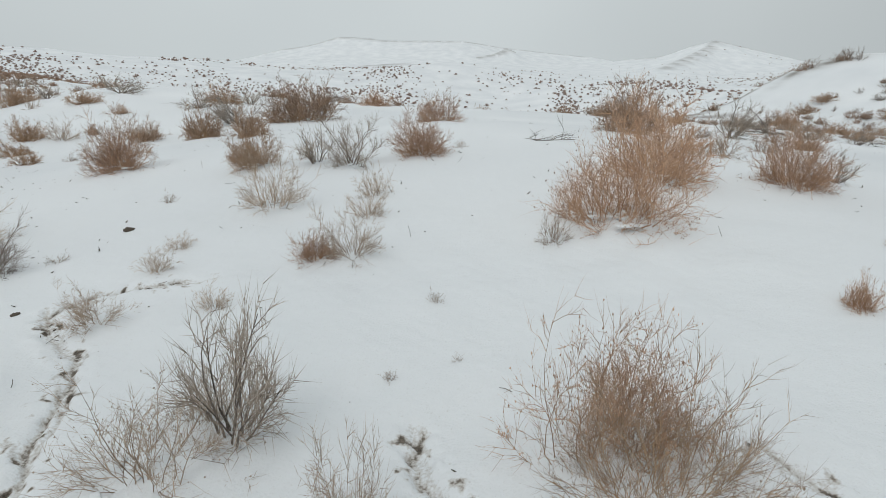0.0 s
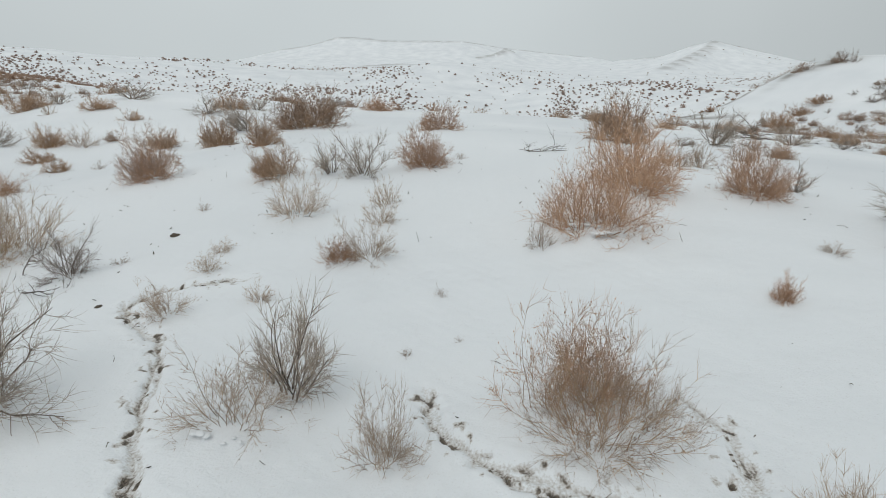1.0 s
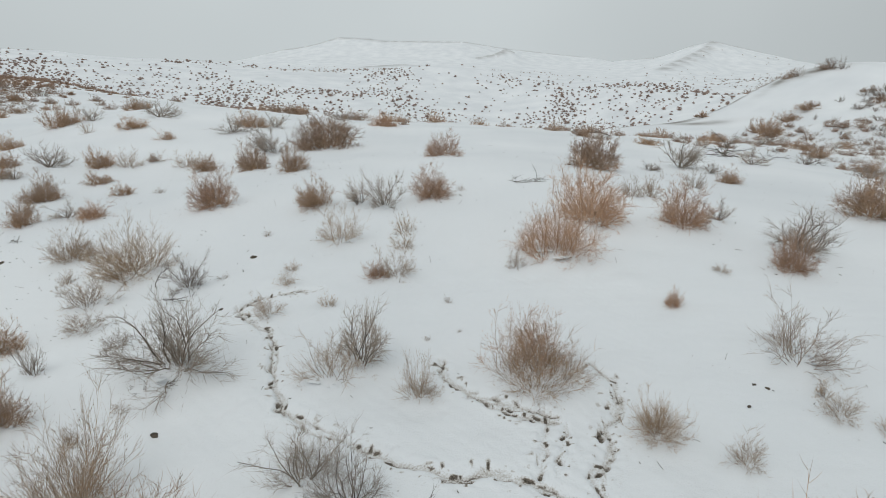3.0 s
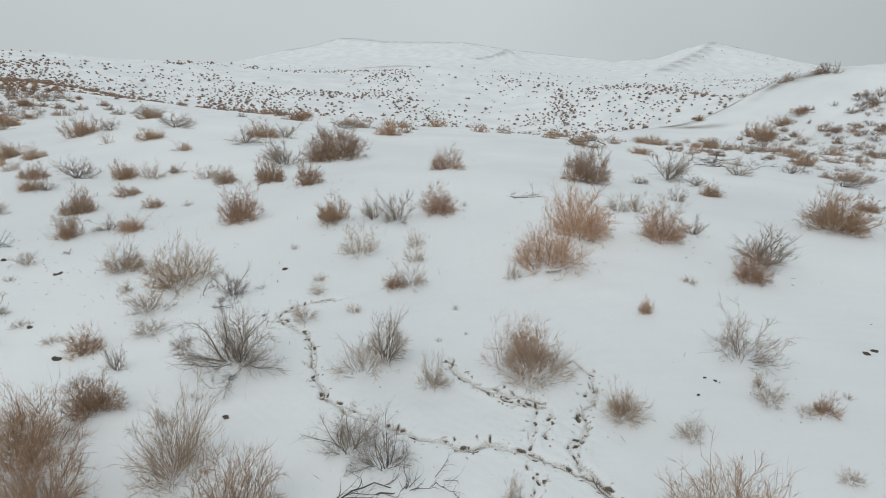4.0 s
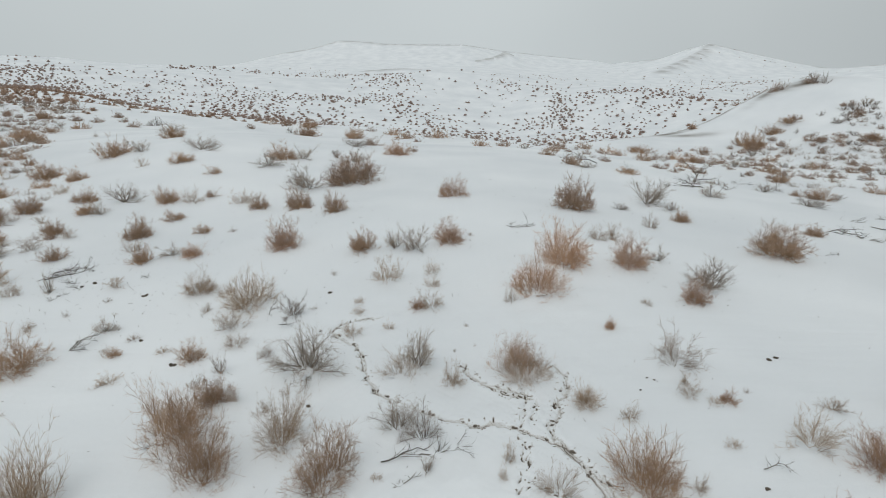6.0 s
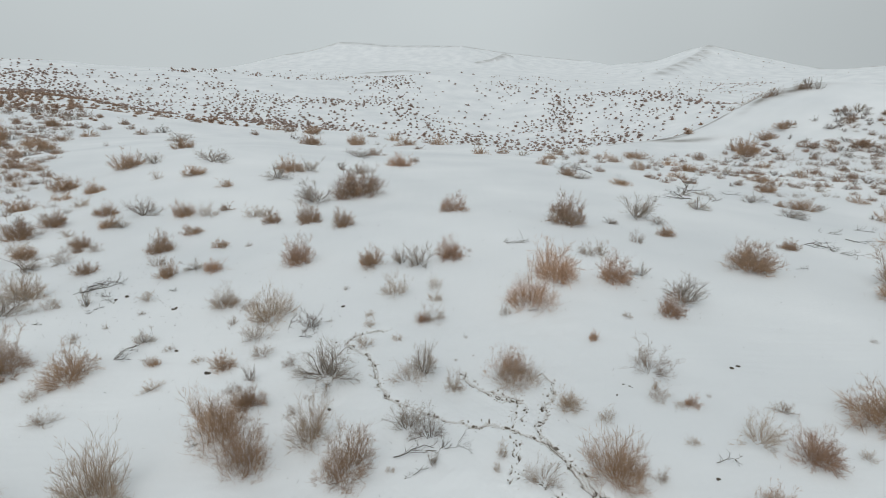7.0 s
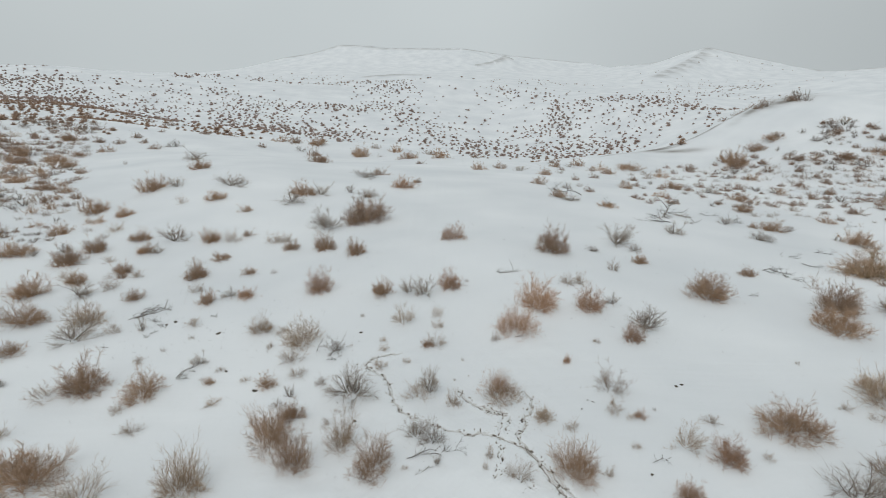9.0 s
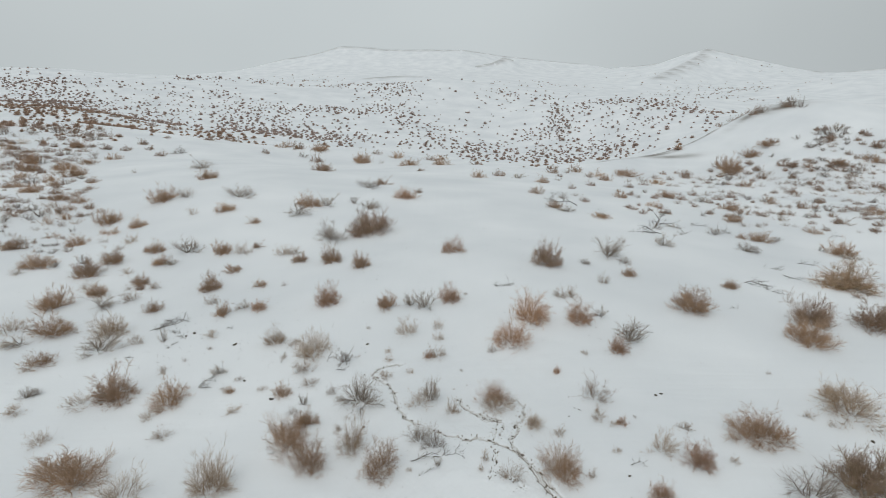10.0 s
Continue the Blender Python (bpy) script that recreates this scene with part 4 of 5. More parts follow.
def build_ground():
    xs = axis(-3.15, 2.16, 0.042, -4200, 4200, [(25, 45, 1.0), (45, 72, 0.8), (72, 90, 1.4)])
    ys = axis(-1.8, 4.98, 0.042, -900, 4400, [(72, 84, 1.2), (84, 108, 0.6), (108, 118, 1.2), (470, 680, 4.0)])
    # the trodden stretch is three times finer than the rest of the sheet
    i0, i1 = int(np.argmin(np.abs(xs + 3.15))), int(np.argmin(np.abs(xs - 2.142)))
    j0, j1 = int(np.argmin(np.abs(ys + 1.8))), int(np.argmin(np.abs(ys - 4.962)))
    fx = np.interp(np.arange(3 * (i1 - i0) + 1) / 3, np.arange(i1 - i0 + 1), xs[i0:i1 + 1])
    fy = np.interp(np.arange(3 * (j1 - j0) + 1) / 3, np.arange(j1 - j0 + 1), ys[j0:j1 + 1])
    x, y = (np.concatenate([g.ravel(), h.ravel()]) for g, h in zip(np.meshgrid(xs, ys), np.meshgrid(fx, fy)))
    z = land(x, y) + relief(x, y)
    # snow piled round the foot of the shrubs
    for kind, px, py, w, _ in PLANTS:
        if py < 22 and w > 0.4:
            near = (np.abs(x - px) < w) & (np.abs(y - py) < w)
            z[near] += 0.065 * w * np.exp(-((x[near] - px) ** 2 + (y[near] - py) ** 2) / (0.42 * w) ** 2)
    # the trails: dragged grooves, hoofprints to both sides, crumbled and pushed-up rims
    dug, rs = 0 * x, np.random.RandomState(8)
    some = np.nonzero((np.abs(x) < 3.4) & (y > -2.2) & (y < 5.2))[0]
    sx, sy = x[some], y[some]
    wx = sx + 0.030 * speckle(sx, sy, 0.16) + 0.014 * speckle(sy + 7, sx, 0.055)
    wy = sy + 0.030 * speckle(sx + 31, sy, 0.16) + 0.014 * speckle(sy, sx + 17, 0.055)
    down, mark, band = 0 * sx, 0 * sx, 0 * sx
    patchy = 0.5 + 0.5 * speckle(sx + 3, sy + 9, 0.22)
    weave = 0.045 * speckle(sx + 50, sy + 20, 0.34)
    for drag, spread, line in TRAILS:
        foot = 1
        for (ax, ay), (bx, by) in zip(line, line[1:]):
            long = math.hypot(bx - ax, by - ay)
            ex, ey = (bx - ax) / long, (by - ay) / long
            _, d, side = crest_distance(wx, wy, ax, ay, bx, by)
            here = np.exp(-((d / 0.13) ** 6))
            # two dragged lines that part and join again
            groove = np.maximum(np.exp(-(((side - weave) / 0.027) ** 2)), 0.75 * np.exp(-(((side + 0.8 * weave - 0.012) / 0.020) ** 2))) * here * drag
            shallow = np.exp(-((d / (0.05 + spread)) ** 2))
            down = np.maximum(down, 0.030 * groove * (0.5 + 0.7 * patchy) + 0.014 * shallow * (drag + 0.3))
            band = np.maximum(band, np.exp(-((d / (0.085 + 1.3 * spread)) ** 4)))
            core = np.exp(-(((side - weave) / 0.016) ** 2)) * here * drag
            mark = np.maximum(mark, np.maximum(groove * (0.36 + 0.20 * patchy), core * (0.26 + 0.60 * patchy)))
            for k in range(max(1, round(long / (0.15 if drag > 0.3 else 0.11)))):
                foot = -foot if rs.uniform(0, 1) < 0.8 else foot
                f, off = rs.uniform(0, 1), foot * spread * rs.uniform(0.35, 1.1)
                px, py = ax + (bx - ax) * f - ey * off, ay + (by - ay) * f + ex * off
                size, deep = rs.uniform(0.018, 0.029), rs.uniform(0.03, 0.055)
                turn = math.atan2(by - ay, bx - ax) + rs.normal(0, 0.22)
                u, v = (wx - px) * math.cos(turn) + (wy - py) * math.sin(turn), (wy - py) * math.cos(turn) - (wx - px) * math.sin(turn)
                hole = np.exp(-(((u / (2.1 * size)) ** 2 + (v / (0.85 * size)) ** 2) ** 2))
                # the foot drags a tapering furrow behind it
                tail = rs.uniform(0.10, 0.24)
                g = np.clip(1 + u / tail, 0, 1) * (u < 0)
                furrow = g ** 0.7 * np.exp(-((v / (0.25 * size + 0.6 * size * g)) ** 2))
                down = np.maximum(down, np.maximum(deep * hole, 0.6 * deep * furrow * g))
                mark = np.maximum(mark, np.maximum(rs.uniform(0.5, 1.05) * hole, rs.uniform(0.38, 0.68) * furrow))
    rim = band * np.exp(-((down / 0.010) ** 2))
    z[some] += -down + rim * (0.011 + 0.016 * speckle(sx, sy, 0.07)) + band * (0.006 * speckle(sx, sy + 5, 0.045))
    mark = np.maximum(mark, band * np.clip(speckle(sx + 11, sy, 0.05) - 0.5, 0, 1) * 2.2)
    dug[some] = np.clip(mark, 0, 1)
    # sand swept bare along the lee of the dune crests
    bare = 0 * x
    for ax, ay, bx, by, ha, hb, w in CRESTS:
        s, d, side = crest_distance(x, y, ax, ay, bx, by)
        if w > 12:
            bare = np.maximum(bare, 0.55 * np.exp(-(((side + 2.5) / 3.0) ** 2)) * (s > 0) * (s < 1))
    for (ax, ay, ha), (bx, by, hb) in zip(LIP[:9], LIP[1:]):
        s, d, side = crest_distance(x, y, ax, ay, bx, by)
        bare = np.maximum(bare, (0.35 + 0.2 * hb) * np.exp(-(((side + 0.25) / 0.5) ** 2)) * (d < 1.5))
    for cx, cy, turn, long, wide in ((34.5, 90.6, 25, 4.5, 0.9), (37.5, 88.5, -8, 4.0, 1.2), (55.0, 98.0, 27, 5.0, 1.2), (56.5, 95.4, -25, 4.5, 1.6), (60, 97.5, 10, 6.0, 2.0), (-172, 646, 20, 9.0, 4.0)):
        u = (x - cx) * math.cos(radians(turn)) + (y - cy) * math.sin(radians(turn))
        v = (y - cy) * math.cos(radians(turn)) - (x - cx) * math.sin(radians(turn))
        bare = np.maximum(bare, np.exp(-((u / long) ** 2) - (v / wide) ** 2))
    # the fine stretch meets the coarse one edge to edge
    nx, ny, mx, my = len(xs), len(ys), len(fx), len(fy)
    inner = z[nx * ny:].reshape(my, mx)
    for edge in (inner[0], inner[-1], inner[:, 0], inner[:, -1]):
        edge[:] = np.interp(np.arange(len(edge)), np.arange(0, len(edge), 3), edge[::3].copy())
    row, column = np.arange(ny - 1)[:, None], np.arange(nx - 1)[None, :]
    corner = (row * nx + column)[~((row >= j0) & (row < j1) & (column >= i0) & (column < i1))]
    quads = np.stack([corner, corner + 1, corner + nx + 1, corner + nx], 1)
    corner = nx * ny + (np.arange(my - 1)[:, None] * mx + np.arange(mx - 1)[None, :]).ravel()
    quads = np.concatenate([quads, np.stack([corner, corner + 1, corner + mx + 1, corner + mx], 1)])
    me = bpy.data.meshes.new("ground")
    me.vertices.add(len(x))
    me.vertices.foreach_set("co", np.stack([x, y, z], 1).astype(np.float32).ravel())
    me.loops.add(quads.size)
    me.loops.foreach_set("vertex_index", quads.astype(np.int32).ravel())
    me.polygons.add(len(quads))
    me.polygons.foreach_set("loop_start", np.arange(0, quads.size, 4, dtype=np.int32))
    me.polygons.foreach_set("use_smooth", np.ones(len(quads), dtype=bool))
    me.update(calc_edges=True)
    for name, values in (("dug", dug), ("bare", bare)):
        me.attributes.new(name, "FLOAT", "POINT").data.foreach_set("value", values.astype(np.float32))
    me.materials.append(SNOW)
    return tagged(new("ground", me), "rolling snow-covered sand with hoof trails and wind-swept dunes", "snowy ground", kind="structure")


build_ground()


def ground_z(x, y):
    return float(land(x, y)) + float(relief(np.float64(x), np.float64(y)))


# ---- shrubs ----
class Sticks:
    """Tapered three-sided twigs, gathered into one mesh."""

    def __init__(self):
        self.verts, self.faces = [], []

    def add(self, points, r0, r1):
        """A twig along the points; with r1 = 0 it ends in a point."""
        n = len(points)
        first = len(self.verts)
        a = (points[-1] - points[0]).normalized()
        side = a.orthogonal().normalized()
        other = a.cross(side)
        rings = n - 1 if r1 == 0 else n
        for i in range(rings):
            r = r0 + (r1 - r0) * i / (n - 1)
            for k in range(3):
                w = 2.0944 * k
                self.verts.append(points[i] + r * (math.cos(w) * side + math.sin(w) * other))
        for i in range(rings - 1):
            for k in range(3):
                b, c = first + 3 * i + k, first + 3 * i + (k + 1) % 3
                self.faces.append((b, c, c + 3, b + 3))
        if r1 == 0:
            self.verts.append(points[-1])
            b, tip = first + 3 * (rings - 1), len(self.verts) - 1
            self.faces += [(b, b + 1, tip), (b + 1, b + 2, tip), (b + 2, b, tip)]

    def bead(self, p, r):
        f = len(self.verts)
        for d in ((1, 0, 0), (-0.5, 0.9, 0), (-0.5, -0.9, 0), (0, 0, 1.3), (0, 0, -1.3)):
            self.verts.append(p + r * Vector(d))
        self.faces += [(f, f + 1, f + 3), (f + 1, f + 2, f + 3), (f + 2, f, f + 3), (f + 1, f, f + 4), (f + 2, f + 1, f + 4), (f, f + 2, f + 4)]

    def mesh(self, name, mat, scale=(1, 1)):
        me = bpy.data.meshes.new(name)
        me.from_pydata([(v.x * scale[0], v.y * scale[0], v.z * scale[1]) for v in self.verts], [], self.faces)
        me.materials.append(mat)
        return me


def bent(rng, start, way, length, segments, lift, wobble):
    """Points of a twig that starts along way, is drawn upwards by lift and wobbles."""
    points, p, d = [start], start.copy(), way.normalized()
    for _ in range(segments):
        d = (d + Vector((rng.gauss(0, wobble), rng.gauss(0, wobble), rng.gauss(0, wobble) + lift))).normalized()
        p = p + d * (length / segments)
        points.append(p)
    return points


def along(points, f):
    i = min(int(f * (len(points) - 1)), len(points) - 2)
    g = f * (len(points) - 1) - i
    return points[i].lerp(points[i + 1], g), (points[i + 1] - points[i]).normalized()


def aside(rng, way, spread):
    turn = Vector((rng.gauss(0, 1), rng.gauss(0, 1), rng.gauss(0.15, 1)))
    turn = (turn - turn.dot(way) * way).normalized()
    a = radians(rng.uniform(*spread))
    return way * math.cos(a) + turn * math.sin(a)


# stems, widest lean, lift, wobble, side twigs, twigs on those, stem and twig radius, seed heads, side spread
HABITS = {
    "B": (92, 95, 0.07, 0.18, 10, 4, 0.0034, 0.0019, 0, (18, 62)),
    "R": (96, 92, 0.05, 0.20, 10, 4, 0.0030, 0.0015, 420, (18, 58)),
    "S": (92, 92, 0.05, 0.20, 10, 4, 0.0029, 0.0015, 420, (18, 58)),
    "T": (112, 90, 0.02, 0.13, 8, 3, 0.0026, 0.0015, 200, (14, 50)),
    "G": (19, 84, 0.07, 0.22, 12, 7, 0.0072, 0.0021, 0, (14, 46)),
    "P": (38, 86, 0.03, 0.18, 8, 4, 0.0032, 0.0018, 90, (16, 52)),
    "O": (92, 95, 0.06, 0.18, 10, 4, 0.0036, 0.0021, 0, (18, 60)),
    "L": (74, 95, 0.04, 0.18, 9, 3, 0.0036, 0.0021, 0, (18, 58)),
}


def grow(kind, seed, tier):
    """The woody stems, the twigs, their frosted tips and the seed heads of a shrub one metre wide and high. tier: 0 near at hand, 3 far off."""
    rng = random.Random(f"{kind}{seed}{tier}")
    stems, lean, lift, wobble, sides, subs, rs, rt, seeds, spread = HABITS[kind]
    open_grown = kind in "GP"
    if tier == 1:
        stems, seeds = round(stems * (1.08 if not open_grown else 1)), seeds // 4
        rs, rt = rs * 1.2, rt * (1.6 if kind in "BOLR" else 1.4)
    if tier == 2:
        stems, sides, subs, seeds = round(stems * (0.88 if not open_grown else 0.95)), sides - 1, 2 if kind != "G" else 3, 0
        rs, rt = rs * 1.4, rt * (2.4 if kind in "BOLR" else 2.1)
    if tier == 3:
        stems, sides, subs, seeds = round(stems * (0.6 if not open_grown else 0.8)), sides - 5, 1 if kind != "G" else 2, 0
        rs, rt = rs * 2.0, rt * (4.6 if kind in "BOLR" else 3.6)
    wood, twigs, tips, heads = Sticks(), Sticks(), Sticks(), Sticks()
    joints = (4, 3, 2) if tier == 0 else (2, 1, 1)
    # a lopsided crown: some sides reach further than others, and the wind has pushed it over
    lobes = [(rng.uniform(0, 6.28), rng.uniform(-0.13, 0.13)) for _ in range(4)]
    pushed, push = rng.uniform(0, 6.28), rng.uniform(0.0, 0.24)
    # most shrubs are several plants grown into one another
    clumps = [(0.0, 0.0, 1.0)]
    if not open_grown:
        for _ in range(rng.choice((1, 2, 3))):
            a, r = rng.uniform(0, 6.28), rng.uniform(0.14, 0.28)
            clumps.append((r * math.cos(a), r * math.sin(a), rng.uniform(0.5, 0.85)))
        # dead stubs at the foot
        for _ in range(5 if tier < 3 else 0):
            a = rng.uniform(0, 6.28)
            stub = bent(rng, Vector((0.12 * math.cos(a), 0.12 * math.sin(a), -0.05)), Vector((math.cos(a), math.sin(a), 0.5)), rng.uniform(0.12, 0.26), 2, 0.0, 0.3)
            wood.add(stub, rs * 2.3, rs)
    for number in range(stems):
        turn = rng.uniform(0, 6.28)
        ox, oy, share = rng.choice(clumps)
        tilt = math.acos(1 - rng.random() ** 0.9 * (1 - math.cos(radians(lean))))
        reach = 0.85 + sum(s * math.cos((k + 1) * turn - a) for k, (a, s) in enumerate(lobes))
        if kind == "G":
            # a low skirt of wide limbs, and a fan that stands up out of it
            tilt = radians(rng.uniform(52, 84) if number % 6 < 4 else rng.uniform(5, 52))
            reach *= rng.uniform(0.6, 1.0) if number % 6 < 4 else rng.uniform(0.75, 1.1)
        elif open_grown:
            reach *= rng.uniform(0.5, 1.05)
        else:
            reach *= rng.uniform(0.78, 0.95)
        reach = max(0.35, min(1.2, reach))
        way = Vector((math.sin(tilt) * math.cos(turn) * 0.5, math.sin(tilt) * math.sin(turn) * 0.5, max(0.06, math.cos(tilt) * 0.85)))
        length = way.length * reach * share
        way += push * way.z * Vector((math.cos(pushed), math.sin(pushed), 0))
        spot = rng.uniform(0, 0.10) * (0.7 if kind == "G" else 1.4)
        foot = Vector((ox + spot * math.cos(turn + rng.gauss(0, 0.5)), oy + spot * math.sin(turn + rng.gauss(0, 0.5)), -0.05))
        stem = bent(rng, foot, way, length, joints[0] if kind != "G" else 5, lift, wobble)
        wood.add(stem, rs * rng.uniform(0.7, 1.3), rs * 0.3 if tier == 0 or kind == "G" else 0)
        for _ in range(sides if kind != "G" or number % 6 < 4 else sides - 4):
            f = 1 - 0.80 * rng.random() ** 1.35
            p, d = along(stem, f)
            size = rng.uniform(0.11, 0.28) * (1.15 - 0.5 * f) * (1.35 if kind == "G" else 1.0)
            twig = bent(rng, p, aside(rng, d, spread), size, joints[1] if kind != "G" else 3 - min(tier, 2), lift, wobble * 1.3)
            twigs.add(twig, rt, 0)
            for _ in range(subs):
                q, e = along(twig, rng.uniform(0.15, 0.9))
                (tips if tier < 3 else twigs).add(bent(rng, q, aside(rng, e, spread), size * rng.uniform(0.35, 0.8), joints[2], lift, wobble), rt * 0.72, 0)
            if seeds and rng.random() < seeds / (stems * sides):
                heads.bead(twig[-1], 0.0045 * rng.uniform(0.7, 1.4))
                heads.bead(along(twig, 0.7)[0], 0.0036 * rng.uniform(0.7, 1.4))
    reach = sorted(math.hypot(v.x, v.y) for v in twigs.verts)
    top = sorted(v.z for v in twigs.verts)
    return wood, twigs, tips, heads, (0.5 / reach[int(len(reach) * 0.97)], 1.0 / top[int(len(top) * 0.985)])


def snow_clump_mesh(seed):
    rng = random.Random(seed)
    bm = bmesh.new()
    for _ in range(20):
        a, r, s = rng.uniform(0, 6.28), rng.uniform(0.02, 0.30), rng.uniform(0.008, 0.030)
        m = Matrix.Translation((r * math.cos(a), r * math.sin(a), rng.uniform(0.0, 0.07))) @ Matrix.Diagonal((s * rng.uniform(0.8, 1.9), s, s * 0.7, 1))
        ball = bmesh.ops.create_icosphere(bm, subdivisions=2, radius=1.0, matrix=m)
        for v in ball["verts"]:
            v.co += Vector((1, 1, 0.6)) * 0.014 * noise.noise(v.co * 22 + Vector((seed, 0, 0)))
    me = bpy.data.meshes.new("snow_clump")
    bm.to_mesh(me)
    bm.free()
    for p in me.polygons:
        p.use_smooth = True
    me.materials.append(SNOW)
    return me


FROST_AND_HAZE = {"S": RUSSET_TIP, "B": BROWN_TIP, "R": RUSSET_TIP, "T": PALE_TIP, "G": GREY_TIP, "P": PALE_TIP, "O": BROWN_TIP, "L": BROWN_TIP}
COATS = {"S": STRAW, "B": BROWN, "R": RUSSET, "T": TAN, "G": GREY, "P": PALE, "O": OLIVE, "L": BROWN}
WORDS = {
    "B": "brown leafless shrub of dense twigs",
    "R": "russet leafless shrub with airy seed-tipped twigs",
    "S": "straw-brown airy shrub with crooked seed-tipped twigs",
    "T": "tan broom-like shrub of fine straight twigs",
    "G": "grey dry shrub with crooked branches",
    "P": "pale sparse straw-coloured shrub",
    "O": "olive-brown wide spreading shrub",
    "L": "low brown wind-flattened shrub",
}
CLUMPS = [snow_clump_mesh(s) for s in range(4)]
FORMS = {}


def form(kind, variant, tier):
    key = (kind, variant, tier)
    if key not in FORMS:
        wood, twigs, tips, heads, fit = grow(kind, variant, tier)
        # tier 3 crowns take the paler colour to stand in for distance haze
        FORMS[key] = (wood.mesh("trunk", COATS[kind] if kind != "G" else DRYWOOD, fit), twigs.mesh("crown", COATS[kind] if tier < 3 else FROST_AND_HAZE[kind], fit),
                      tips.mesh("frosted_brush", FROST_AND_HAZE[kind], fit) if tips.verts else None, heads.mesh("seed_head", FROST_AND_HAZE[kind], fit) if heads.verts else None)
    return FORMS[key]


def in_view(p):
    """How large a shrub looks where the path comes nearest to it."""
    _, x, y, width, _ = p
    return width / max(y + 2.5, abs(x) / 0.72, 2.5)


def standing(x, y, width, tall, number, squat):
    """Where a shrub stands, on the snow that has drifted round its foot."""
    lift = 0.05 * width if y < 22 and width > 0.4 else 0.0
    spread = 1.0 if math.hypot(x, y) < 18 else 1.2
    return pose(x, y, ground_z(x, y) + lift, 0, 0, (number * 137.5) % 360) @ Matrix.Diagonal((width * spread, width * spread, tall * squat, 1))


def shrub(kind, x, y, width, tall, number):
    # detail by how near the path comes with the shrub in view
    seen = in_view((kind, x, y, width, tall))
    tier = 0 if seen > 0.18 else 1 if seen > 0.075 else 2 if seen > 0.035 else 3
    trunk, crown, tips, heads = form(kind, number % (6 - min(tier, 2)), tier)
    size = "tall " if tall > 1.05 else "small " if width < 0.45 else ""
    clumped = tier < 2 and width > 0.7
    beside = ", snow at its foot" if clumped else " in snow"
    root = tagged(new("shrub"), size + WORDS[kind] + beside, "shrub", "shrubs on the snowy slope")
    root.matrix_world = standing(x, y, width, tall, number, 0.9 if tier >= 2 else 1.0)
    new("trunk", trunk).parent = root
    tagged(new("crown", crown), kind="stuff").parent = root
    if tips:
        tagged(new("frosted_brush", tips), "paler frosted twig ends", kind="stuff").parent = root
    if heads:
        tagged(new("seed_head", heads), "tiny seed heads at the twig tips", kind="stuff").parent = root
    if clumped:
        tagged(new("snow_clump", CLUMPS[number % 4]), "lumps of snow between the stems", kind="stuff").parent = root
    return root


def far_shrubs(plants):
    """The shrubs too far off to pick out singly, in one mesh."""
    verts, faces, slots, first, kinds = [], [], [], 0, sorted(COATS)
    for number, (kind, x, y, width, tall) in plants:
        m = np.array(standing(x, y, width, tall, number, 0.9))
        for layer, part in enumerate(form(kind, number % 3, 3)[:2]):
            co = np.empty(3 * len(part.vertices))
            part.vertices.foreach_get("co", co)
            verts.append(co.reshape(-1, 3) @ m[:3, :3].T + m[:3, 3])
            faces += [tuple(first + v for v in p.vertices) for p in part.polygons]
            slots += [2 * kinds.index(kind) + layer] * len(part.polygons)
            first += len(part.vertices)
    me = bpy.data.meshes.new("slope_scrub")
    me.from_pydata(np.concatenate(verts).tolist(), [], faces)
    # a stem colour and a haze-paled crown colour for each kind
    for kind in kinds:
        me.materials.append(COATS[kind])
        me.materials.append(FROST_AND_HAZE[kind])
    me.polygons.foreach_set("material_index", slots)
    return tagged(new("slope_scrub", me), "brown and grey leafless shrubs strewn over the far snow", "scrub", kind="stuff")


RANKED = sorted(enumerate(PLANTS), key=lambda p: -in_view(p[1]))
for number, spot in RANKED[:290]:
    shrub(*spot, number)
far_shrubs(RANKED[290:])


# ---- dead wood ----
def dead_branch(x, y, length, turn, seed, upright=0.0, words="dark crooked dead branch lying on the snow"):
    rng, wood, twigs = random.Random(seed), Sticks(), Sticks()
    start = Vector((-length / 2, 0, 0.0)) if not upright else Vector((0, 0, -0.05))
    main = bent(rng, start, Vector((1, rng.gauss(0, 0.3), 0.12 + 3 * upright)), length, 9, -0.015 if not upright else 0.02, 0.26)
    if not upright:
        main = [Vector((p.x, p.y, max(0.005, min(p.z, 0.16 * length)))) for p in main]
    thick = 0.0055 + 0.0065 * length + 0.012 * max(0.0, length - 1.2)
    root = tagged(new("dead_branch"), words, "dead branch", "dead branches")
    root.matrix_world = pose(x, y, ground_z(x, y), 0, 0, turn)
    wood.add(main, thick, thick * 0.35)
    new("limb", wood.mesh("limb", BARK)).parent = root
    for _ in range(9):
        p, d = along(main, rng.uniform(0.1, 0.95))
        way = aside(rng, d, (25, 75))
        way.z = abs(way.z) * (0.5 if length < 1.2 else 0.25)
        limb, fork = bent(rng, p, way, length * rng.uniform(0.12, 0.4), 4, 0.0, 0.25), Sticks()
        fork.add(limb, thick * 0.5, thick * 0.15)
        new("side_branch", fork.mesh("side_branch", BARK)).parent = root
        for _ in range(5):
            q, e = along(limb, rng.uniform(0.3, 1.0))
            way = aside(rng, e, (20, 60))
            way.z = abs(way.z) * (1.0 if length < 1.2 else 0.5)
            twigs.add(bent(rng, q, way, length * rng.uniform(0.06, 0.24), 2, 0.0, 0.25), thick * 0.2, 0)
    tagged(new("brushwood", twigs.mesh("brushwood", BARK)), kind="stuff").parent = root


